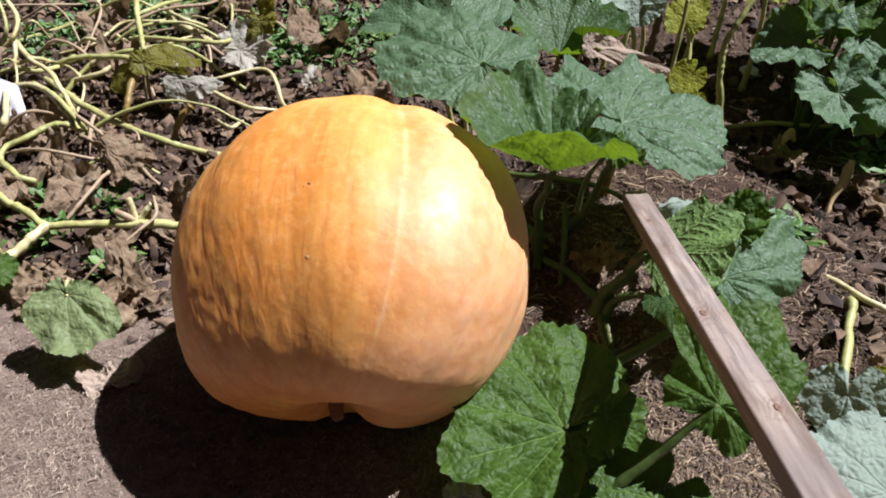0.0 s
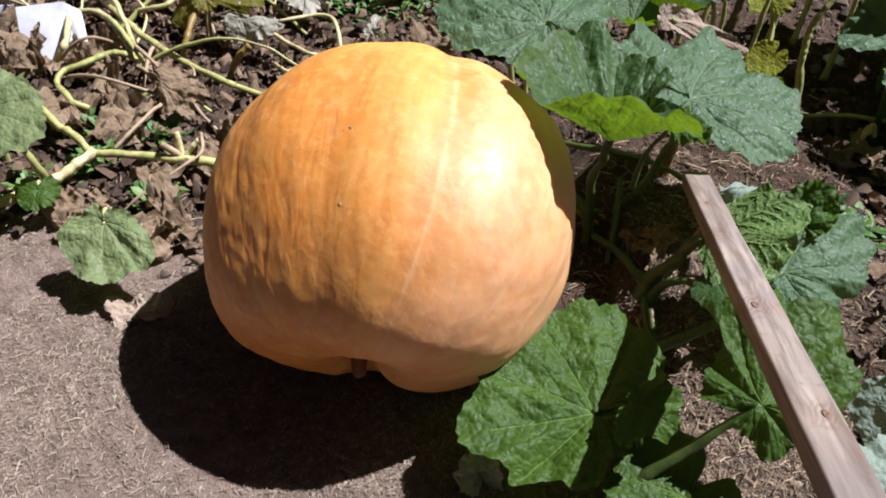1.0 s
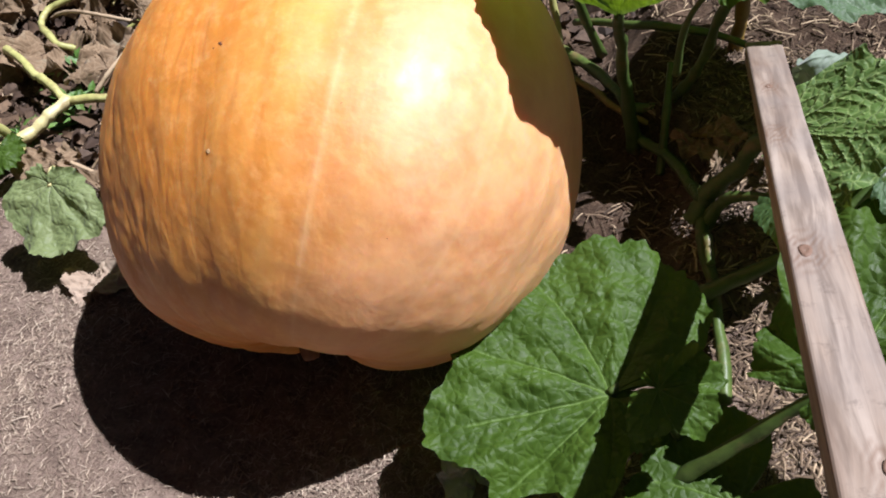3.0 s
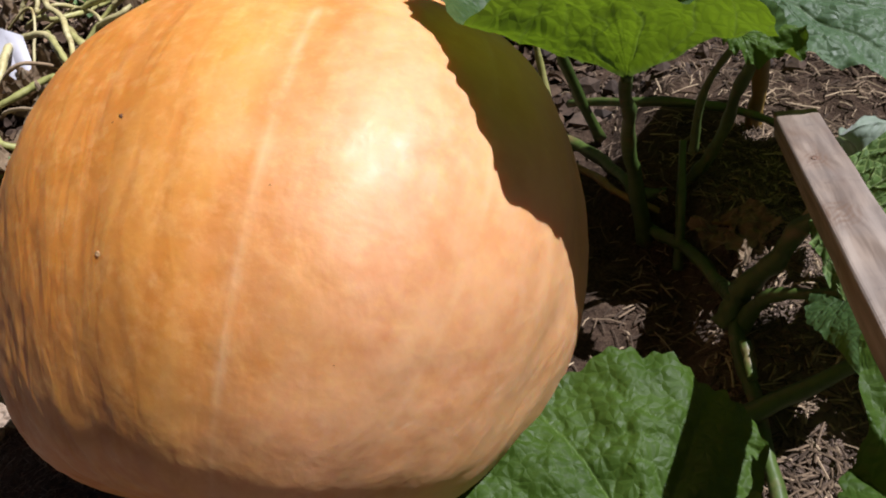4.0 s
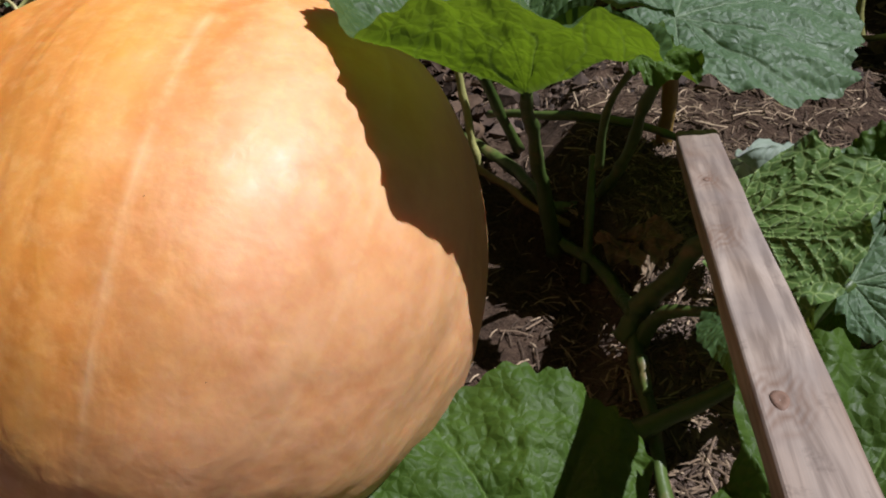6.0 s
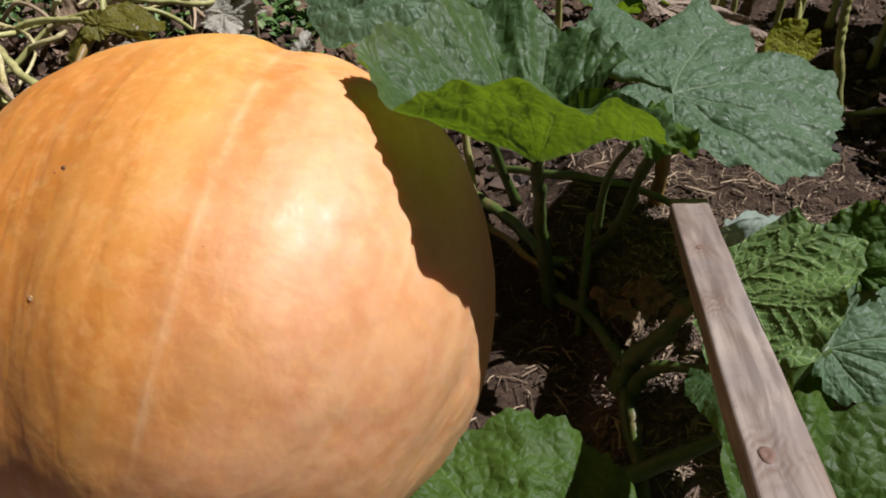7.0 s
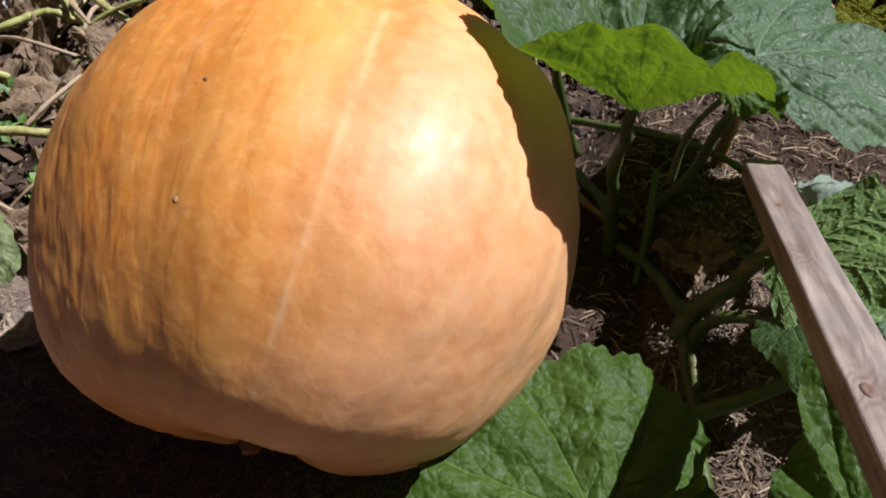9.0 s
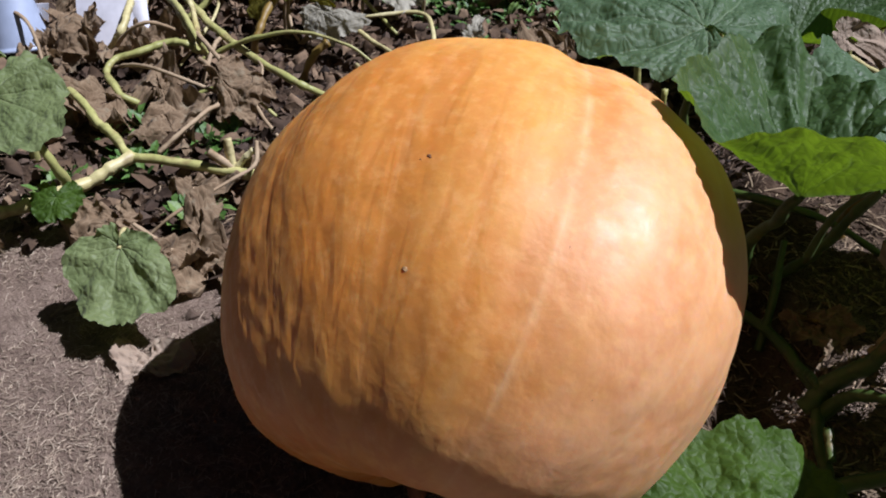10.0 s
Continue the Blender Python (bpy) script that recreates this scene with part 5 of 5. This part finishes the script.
for k, (x, y, size) in enumerate(((-0.70, 1.07, 0.075), (-0.66, 1.03, 0.06), (-0.85, 1.06, 0.07), (-0.82, 1.03, 0.05), (-0.93, 1.36, 0.08), (-0.79, 1.22, 0.07), (-0.66, 1.30, 0.085),
                                  (-0.72, 1.34, 0.06), (-1.17, 1.32, 0.07), (-1.08, 1.42, 0.1), (-1.0, 0.93, 0.07), (-0.86, 1.50, 0.07), (-0.57, 1.47, 0.07), (-0.45, 1.55, 0.09),
                                  (-0.3, 1.62, 0.08), (-0.5, 1.75, 0.08), (-1.15, 1.62, 0.09), (-1.3, 1.5, 0.09), (-1.4, 1.8, 0.1), (-1.1, 2.0, 0.09), (-0.6, 2.3, 0.09),
                                  (-0.35, 1.9, 0.08), (-1.25, 2.3, 0.1), (-0.9, 2.5, 0.1), (0.69, 1.69, 0.05), (0.83, 1.5, 0.06), (0.88, 1.42, 0.05), (0.62, 1.6, 0.04), (0.74, 1.0, 0.05), (0.45, 1.08, 0.04), (0.43, 0.95, 0.04), (0.22, 1.17, 0.055),
                                  (-1.3, 1.575, 0.085), (-1.22, 1.6, 0.08), (-1.4, 1.63, 0.08), (-1.34, 1.49, 0.07))):
    dead_leaf((x, y, 0.0), size * 1.05, 100 + k, mid=(math.cos(k * 2.4), math.sin(k * 2.4), 0), n=(0.35 * math.sin(k * 1.7), -0.25 + 0.3 * math.cos(k * 1.3), 0.9))
dead_leaf((-0.635, 0.855, 0.0), 0.06, 140, LEAF_TAN, "flat pale dead leaf on trodden soil", crumple=0.012, lift=0.1)
dead_leaf((0.01, 0.655, 0.0), 0.045, 141, LEAF_DUST, "pale upright dead leaf on trodden soil", n=(0.3, -0.8, 0.5), mid=(-0.2, 0.3, 0.9), crumple=0.012, lift=0.8)
leaf("olive pumpkin leaf turning brown at its edges", (-0.94, 1.837, 0.13), (0.1, -0.6, 0.8), (0.981, 0.194, 0.023),
     [(-69, 0.033, 0.012), (-47, 0.078, -0.001), (-27, 0.101, -0.012), (-9, 0.121, -0.005), (-3, 0.128, -0.0), (1, 0.149, 0.003), (12, 0.159, 0.01), (16, 0.063, 0.012), (20, 0.153, 0.012), (30, 0.044, 0.009)],
     [(-0.96, 1.867, 0.0), (-0.952, 1.862, 0.078)], LEAF_OLIVE, STEM_DRY, r=0.004, seed=151, rings=40, spokes=200, sinus=178, gap=14, quilt=1.3, pleat=0.012, wave=0.006, teeth=0.5, sharp=0.01)
leaf("olive pumpkin leaf lobe folded down in its own shade", (-0.954, 1.847, 0.125), (-0.55, -0.6, 0.55), (-0.747, 0.08, -0.66),
     [(-102, 0.028, 0.004), (-66, 0.034, 0.003), (-28, 0.066, -0.008), (-20, 0.107, -0.002), (-7, 0.13, 0.008), (11, 0.133, 0.011), (26, 0.112, 0.001), (41, 0.066, -0.01), (58, 0.029, -0.01)],
     [(-0.974, 1.877, 0.0), (-0.966, 1.872, 0.075)], LEAF_OLIVE, STEM_DRY, r=0.004, seed=152, rings=40, spokes=200, sinus=178, gap=14, quilt=1.2, pleat=0.01, wave=0.006, teeth=0.5, sharp=0.01)
leaf("dusty pale withered leaf folded over dry stalks", (-0.84, 1.816, 0.1), (0.1, -0.75, 0.6), (0.912, -0.175, -0.371),
     [(-38, 0.026, -0.005), (-31, 0.106, 0.0), (-27, 0.084, 0.004), (-23, 0.12, 0.007), (-11, 0.105, 0.012), (-4, 0.09, 0.011), (12, 0.08, 0.001), (24, 0.087, -0.008), (38, 0.079, -0.012), (50, 0.07, -0.007)],
     [(-0.86, 1.846, 0.0), (-0.852, 1.841, 0.06)], LEAF_DUST, STEM_DRY, r=0.004, seed=153, rings=40, spokes=200, name="dead_leaf", category="dead leaf", group="dead leaves", sinus=178, gap=10, quilt=1.0, pleat=0.008, wave=0.008, crumple=0.012, sharp=0.008)
leaf("dusty white withered leaf lying over weeds", (-0.741, 2.017, 0.09), (0.05, -0.65, 0.7), (0.999, 0.044, -0.031),
     [(-31, 0.098, 0.01), (-21, 0.075, 0.012), (-9, 0.106, 0.006), (-2, 0.076, 0.001), (7, 0.068, -0.006), (33, 0.059, -0.008), (61, 0.07, 0.011), (77, 0.069, 0.009), (87, 0.04, 0.002)],
     [(-0.761, 2.047, 0.0), (-0.753, 2.042, 0.054)], LEAF_DUST, STEM_DRY, r=0.004, seed=154, rings=40, spokes=200, name="dead_leaf", category="dead leaf", group="dead leaves", sinus=178, gap=10, quilt=1.0, pleat=0.008, wave=0.008, crumple=0.012, sharp=0.008)
leaf("wilted olive leaf hanging over the vines", (-0.686, 2.061, 0.16), (-0.3, -0.7, 0.6), (-0.577, 0.66, 0.481),
     [(-154, 0.035, -0.003), (-103, 0.064, -0.002), (-85, 0.107, -0.012), (-74, 0.077, -0.01), (-38, 0.04, 0.012), (21, 0.068, -0.007), (45, 0.083, 0.011), (74, 0.075, 0.0), (88, 0.047, -0.01), (125, 0.058, 0.005), (147, 0.062, 0.011)],
     [(-0.706, 2.091, 0.0), (-0.698, 2.086, 0.096)], LEAF_OLIVE, STEM_DRY, r=0.004, seed=155, rings=40, spokes=200, sinus=10, gap=10, quilt=1.4, pleat=0.01, wave=0.008, crumple=0.012, teeth=0.6)
leaf("small dusty grey withered leaf above litter", (-0.523, 1.924, 0.05), (0.1, -0.65, 0.7), (0.111, 0.736, 0.668),
     [(-124, 0.017, 0.004), (-40, 0.031, 0.008), (-8, 0.053, -0.012), (11, 0.068, -0.004), (26, 0.036, 0.008), (95, 0.012, -0.008)],
     [(-0.543, 1.954, 0.0), (-0.535, 1.949, 0.03)], LEAF_DUST, STEM_DRY, r=0.004, seed=156, rings=40, spokes=200, name="dead_leaf", category="dead leaf", group="dead leaves", sinus=178, gap=10, quilt=0.8, pleat=0.006, wave=0.006, crumple=0.01)
leaf("large grey-brown dead leaf spread on the litter", (-1.001, 1.439, 0.06), (0.15, -0.45, 0.87), (0.587, -0.673, -0.45),
     [(-89, 0.024, -0.0), (-41, 0.053, -0.002), (-22, 0.1, -0.012), (-11, 0.11, -0.009), (4, 0.126, 0.002), (10, 0.085, 0.007), (37, 0.051, 0.007), (58, 0.034, -0.009), (101, 0.012, 0.008)],
     [(-1.021, 1.469, 0.0), (-1.013, 1.464, 0.036)], LEAF_DRY, STEM_DRY, r=0.004, seed=157, rings=40, spokes=200, name="dead_leaf", category="dead leaf", group="dead leaves", sinus=178, gap=8, quilt=1.2, pleat=0.01, wave=0.01, crumple=0.014, sharp=0.008)
leaf("curled brown dead leaf hanging from a dry stalk", (-0.876, 1.452, 0.09), (0.3, -0.7, 0.6), (0.674, -0.292, -0.678),
     [(-24, 0.081, -0.008), (-10, 0.107, 0.003), (-4, 0.083, 0.007), (18, 0.082, 0.01), (31, 0.084, 0.001), (37, 0.052, -0.004), (59, 0.018, -0.011)],
     [(-0.896, 1.482, 0.0), (-0.888, 1.477, 0.054)], LEAF_DRY, STEM_DRY, r=0.004, seed=158, rings=40, spokes=200, name="dead_leaf", category="dead leaf", group="dead leaves", sinus=178, gap=8, quilt=1.2, pleat=0.014, wave=0.012, crumple=0.02, sharp=0.008)
leaf("long tan dead leaf draped over stalks", (0.203, 1.82, 0.238), (0.403, -0.738, 0.541), (0.885, 0.163, -0.436),
     [(-166, 0.018, 0.0), (-55, 0.038, 0.008), (-18, 0.108, -0.006), (-12, 0.173, 0.01), (-9, 0.211, 0.0), (-5, 0.261, 0.008), (-2, 0.197, -0.006), (0, 0.312, 0.01), (1, 0.236, 0.0), (3, 0.283, 0.008), (6, 0.12, -0.006), (21, 0.04, 0.01), (91, 0.018, 0.0)],
     [(0.18, 1.9, 0.0), (0.17, 1.87, 0.12)], LEAF_TAN, STEM_DRY, r=0.004, name="dead_leaf", category="dead leaf", group="dead leaves", sinus=178, gap=10, seed=146, teeth=0.15, wave=0.001, rings=44, spokes=300, crumple=0.007, quilt=0.25, pleat=0.0, sharp=0.0)
dead_leaf((0.45, 1.86, 0.03), 0.07, 147, LEAF_DRY, "long tan dead leaf draped over stalks", n=(0.5, -0.5, 0.6), mid=(0.7, -0.5, -0.3), crumple=0.03)


# ---- small things on the right ----
def husk():
    ob = thing("dry_bud", (0.76, 1.52, 0.0), "dry ochre flower bud standing in dark soil", "bud")
    v, f = tube([(0.735, 1.485, 0.0), (0.75, 1.51, 0.04), (0.775, 1.545, 0.085), (0.785, 1.56, 0.11)], 0.006, 0.004, 10, 24, 0.15, 3)
    c = spline([(0.735, 1.485, 0.0), (0.75, 1.51, 0.04), (0.775, 1.545, 0.085), (0.785, 1.56, 0.11)], 24)
    grow = 1 + 1.6 * np.exp(-((np.linspace(0, 1, 24) - 0.7) / 0.25) ** 2)
    v = (v.reshape(24, 10, 3) - c[:, None]) * grow[:, None, None] + c[:, None]
    mesh_object("bud", v.reshape(-1, 3) - np.array([0.76, 1.52, 0]), f, HUSK, ob)


husk()
vine([(0.61, 1.70, 0.005), (0.655, 1.715, 0.02), (0.69, 1.74, 0.05), (0.71, 1.77, 0.06), (0.722, 1.765, 0.035)], 0.011, 0.006, HUSK, "curled dry husk on dark soil", "husk", "dry husks", seed=91)
vine([(0.672, 1.61, 0.004), (0.673, 1.57, 0.01), (0.685, 1.5, 0.006)], 0.003, 0.002, plain("straw_white", (0.7, 0.65, 0.55), 0.7), "white straw lying on dark soil", "straw", "straws", seed=92)


def chip():
    bm = bmesh.new()
    bmesh.ops.create_icosphere(bm, subdivisions=2, radius=1)
    v = np.array([w.co for w in bm.verts])
    faces = [[w.index for w in fc.verts] for fc in bm.faces]
    bm.free()
    v = v * (1 + 0.4 * fbm(v, 2, 2, 4))[:, None] * (0.028, 0.035, 0.01)
    tagged(mesh_object("plastic_scrap", v + (0, 0, 0.012), faces, WHITE_PLASTIC, at=(0.70, 2.2, 0)), "white plastic scrap on dark soil", "scrap")


chip()


# ---- white plastic at the vines ----
def pot():
    at = np.array([-1.46, 1.56, 0.0])
    ob = thing("plastic_pot", at, "bluish white plastic pot tipped upside down", "pot")
    n, m = 24, 40
    s = np.linspace(0, 1, n)
    rad_ = np.r_[0.045 + 0.03 * s ** 0.8]
    prof = [(0.0, 0.0), (0.04, 0.0)] + list(zip(rad_, 0.005 + 0.12 * s)) + [(0.081, 0.126), (0.081, 0.134), (0.074, 0.134)] + list(zip(rad_[::-1] - 0.004, (0.009 + 0.12 * s)[::-1]))
    prof = np.array(prof)
    a = np.linspace(0, 2 * np.pi, m, endpoint=False)
    v = np.stack([prof[:, 0:1] * np.cos(a), prof[:, 0:1] * np.sin(a), prof[:, 1:2] * np.ones(m)], -1).reshape(-1, 3)
    v = v * (0.9, 0.9, 1.0) @ np.array(Euler((radians(166), radians(-14), 0)).to_matrix()).T
    v *= 0.95
    v[:, 2] -= v[:, 2].min() + 0.008
    mesh_object("shell", v, grid_faces(len(prof), m, True), BLUISH_PLASTIC, ob)


pot()


def tray():
    at = np.array([-1.27, 1.65, 0.0])
    ob = thing("plastic_tray", at, "broken white plastic tray under dry vines", "tray")
    def sheet(name, corners, t=0.002, bow=0.006):
        c = np.array(corners, float)
        k = 9
        g = np.linspace(0, 1, k)
        U, V = np.meshgrid(g, g, indexing="ij")
        p = ((1 - U) * (1 - V))[..., None] * c[0] + (U * (1 - V))[..., None] * c[1] + (U * V)[..., None] * c[2] + ((1 - U) * V)[..., None] * c[3]
        nn = unit(np.cross(c[1] - c[0], c[3] - c[0]))
        p = p + (bow * np.sin(np.pi * U) * np.sin(np.pi * V))[..., None] * nn
        top, low = p.reshape(-1, 3), p.reshape(-1, 3) - nn * t
        q = k * k
        f = grid_faces(k, k) + [[i + q for i in fc[::-1]] for fc in grid_faces(k, k)]
        rim = [i for i in range(k)] + [i * k + k - 1 for i in range(1, k)] + [(k - 1) * k + i for i in range(k - 2, -1, -1)] + [i * k for i in range(k - 2, 0, -1)]
        f += [[a_, b_, b_ + q, a_ + q][::-1] for a_, b_ in zip(rim, rim[1:] + rim[:1])]
        mesh_object(name, np.vstack([top, low]), f, WHITE_PLASTIC, ob, False)
    sheet("base", [(-0.065, -0.06, 0.012), (0.06, -0.01, 0.02), (-0.005, 0.065, 0.13), (-0.12, 0.03, 0.115)])
    sheet("side", [(0.06, -0.01, 0.02), (0.078, 0.012, 0.025), (0.04, 0.068, 0.11), (-0.005, 0.065, 0.13)])
    ob = thing("plastic_scrap", at + (-0.29, 0.235, 0), "torn white plastic piece among dry vines", "scrap", "plastic scraps")
    sheet("sheet", [(-0.018, -0.009, 0.0), (0.01, 0.021, 0.0), (0.033, 0.001, 0.09), (-0.01, -0.025, 0.09)], bow=0.012)
    ob = thing("plastic_scrap", at + (-0.28, 0.155, 0), "torn white plastic piece among dry vines", "scrap", "plastic scraps")
    sheet("sheet", [(-0.03, -0.005, 0.0), (0.027, 0.012, 0.0), (0.04, 0.005, 0.05), (-0.02, -0.015, 0.05)], bow=0.012)
    ob = thing("plastic_scrap", at + (-0.18, -0.04, 0), "torn white plastic piece beside the pot", "scrap", "plastic scraps")
    sheet("sheet", [(-0.023, 0.003, 0.0), (0.012, -0.003, 0.0), (0.03, 0.01, 0.09), (-0.003, -0.01, 0.09)], bow=0.012)


tray()


# ---- loose cover of the ground ----
def scatter(name, label, category, mat, count, place, shape, seed):
    """Many small pieces in one mesh. place(rng): x, y; shape(rng): vertices and faces of a piece at the origin."""
    r = np.random.RandomState(seed)
    xy = np.array([place(r) for _ in range(count)])
    gz = ground_height(xy[:, 0], xy[:, 1])
    V, Fc, o = [], [], 0
    for (x, y), z in zip(xy, gz):
        v, f = shape(r)
        V.append(v + (x, y, z))
        Fc += [[i + o for i in fc] for fc in f]
        o += len(v)
    return tagged(mesh_object(name, np.vstack(V), Fc, mat, None, shape is shred_bit), label, category, kind="stuff")


def straw_bit(r):
    ln, w = r.uniform(0.002, 0.0065) * r.choice([0.6, 1, 1, 1.7]), r.uniform(0.00025, 0.0007)
    a, tilt = r.uniform(0, 6.3), r.uniform(-0.25, 0.35)
    d = np.array([math.cos(a) * math.cos(tilt), math.sin(a) * math.cos(tilt), math.sin(tilt)])
    s = np.array([-math.sin(a), math.cos(a), 0]) * w
    u = np.array([0, 0, w * 1.2])
    bend = np.array([0, 0, r.uniform(0, 0.002)]) + s / w * r.uniform(-0.12, 0.12) * ln
    c = [-d * ln, bend, d * ln]
    v = np.array([p + q for p in c for q in (s, -s, u)]) + (0, 0, 0.002 + abs(math.sin(tilt)) * ln * 0.7)
    return v, grid_faces(3, 3, True)


def mulch_bit(r):
    v, f = straw_bit(r)
    return v * (2.1, 2.1, 1.6), f


def clod_bit(r, BASE=[]):
    if not BASE:
        bm = bmesh.new()
        bmesh.ops.create_icosphere(bm, subdivisions=1, radius=1)
        BASE.append(np.array([w.co for w in bm.verts]))
        BASE.append([[w.index for w in fc.verts] for fc in bm.faces])
        bm.free()
    v = BASE[0]
    s = r.uniform(0.002, 0.006) * (r.uniform(2, 4.5) if r.rand() < 0.09 else 1)
    q = v * (1 + 0.45 * np.sin(v @ r.uniform(-4, 4, (3, 3))).sum(1) * 0.33)[:, None]
    return q * s * r.uniform(0.6, 1.2, 3) + (0, 0, s * 0.25), BASE[1]


def shred_bit(r):
    s = r.uniform(0.008, 0.03)
    n = 5
    g = np.linspace(-1, 1, n)
    U, W = np.meshgrid(g, g, indexing="ij")
    taper = 1 - 0.75 * np.abs(U) ** 1.5
    k1, k2, k3 = r.uniform(-1.2, 1.2, 3)
    p = np.stack([U, W * taper * r.uniform(0.35, 0.8), 0.5 * k1 * W ** 2 + 0.4 * k2 * U ** 2 + 0.25 * np.sin(3 * U + 3 * k3) * W], -1).reshape(-1, 3) * s
    m = np.array(Euler((r.uniform(-0.7, 0.7), r.uniform(-0.7, 0.7), r.uniform(0, 6.3))).to_matrix())
    p = p @ m.T
    p[:, 2] -= p[:, 2].min() * 0.8
    return p, grid_faces(n, n)


def weed_bit(r):
    ln, w = r.uniform(0.025, 0.075), r.uniform(0.004, 0.011)
    a, lean = r.uniform(0, 6.3), r.uniform(0.3, 1.3)
    d = np.array([math.cos(a) * math.sin(lean), math.sin(a) * math.sin(lean), math.cos(lean)])
    s = np.array([-math.sin(a), math.cos(a), 0])
    droop = np.array([0, 0, -0.4 * ln])
    v = []
    for t, k in ((0, 0.25), (0.35, 0.9), (0.7, 1.0), (1, 0.1)):
        c = d * ln * t + droop * t * t
        v += [c - s * w * k, c + (0, 0, -w * 0.3 * k), c + s * w * k]
    return np.array(v), grid_faces(4, 3)


def front(r):
    while True:
        x, y = r.uniform(-1.5, 1.0), r.uniform(0.3, 1.35)
        if y < 1.0 + 0.12 * math.tanh(-3 * (x + 0.2)) + r.normal(0, 0.05) and r.rand() < max(0.06, 0.62 - 1.6 * (y - 0.62) + 0.55 * math.sin(7 * x + 3 * y) * math.sin(9 * y - 4 * x + 1) + 0.3 * math.sin(23 * x + 11 * y) * math.sin(19 * y - 8 * x)):
            return x, y


def bed(r):
    while True:
        x, y = r.uniform(-1.9, 1.4), 0.85 + 2.4 * r.rand() ** 1.4
        if y > 0.98 + 0.1 * math.tanh(-3 * (x + 0.2)) + r.normal(0, 0.06) and (x < 0.25 or r.rand() < 0.55):
            return x, y


def right_bed(r):
    while True:
        x, y = bed(r)
        if (x > -0.1 or r.rand() < 0.5) and not (-0.3 < x < 0.6 and y < 1.55):
            return x, y


def under_leaves(r):
    while True:
        x, y = r.uniform(0.1, 0.85), r.uniform(0.6, 1.75)
        if r.rand() < (0.25 + 0.75 * (x > 0.2)) * (1 if y < 1.4 else 0.3) * (1 if x < 0.5 else 0.4):
            return x, y


def litter(r):
    while True:
        x, y = bed(r)
        if (x < 0.0 or r.rand() < 0.4) and not (-0.05 < x < 0.55 and y < 1.7):
            return x, y


PATCHES = ((-0.601, 2.323, 0.16), (-0.646, 2.214, 0.13), (-0.543, 2.395, 0.16), (-1.277, 2.414, 0.16), (-1.442, 2.217, 0.1), (-1.037, 1.401, 0.05), (-0.982, 2.16, 0.06), (-0.3, 2.35, 0.2), (-1.25, 2.4, 0.25), (-0.95, 1.26, 0.05), (-0.87, 1.38, 0.05), (-1.02, 1.15, 0.05), (0.92, 1.7, 0.07), (0.6, 1.35, 0.05), (-0.9, 2.75, 0.3), (-0.75, 1.16, 0.03))


def weeds(r):
    x, y, s = PATCHES[r.choice(len(PATCHES), p=np.array([q[2] ** 1.3 for q in PATCHES]) / sum(q[2] ** 1.3 for q in PATCHES))]
    return x + r.normal(0, s * 0.5), y + r.normal(0, s * 0.5)


scatter("straw_cover", "short dry straw strewn over trodden soil", "straw", STRAW, 72000, front, straw_bit, 1)
scatter("straw_mulch", "dry straw mulch under the leaves", "straw", MULCH, 11000, under_leaves, mulch_bit, 2)
scatter("straw_litter", "dry straw bits scattered on the dug bed", "straw", MULCH, 15000, bed, mulch_bit, 3)
scatter("soil_clods", "dark crumbly soil clods on the dug bed", "soil", CLOD, 17000, right_bed, clod_bit, 4)
scatter("leaf_litter", "brown leaf shreds lying on the bed", "litter", SHRED, 5600, litter, shred_bit, 5)
scatter("weeds", "low green weeds in small patches", "weeds", WEED, 5200, weeds, weed_bit, 6)
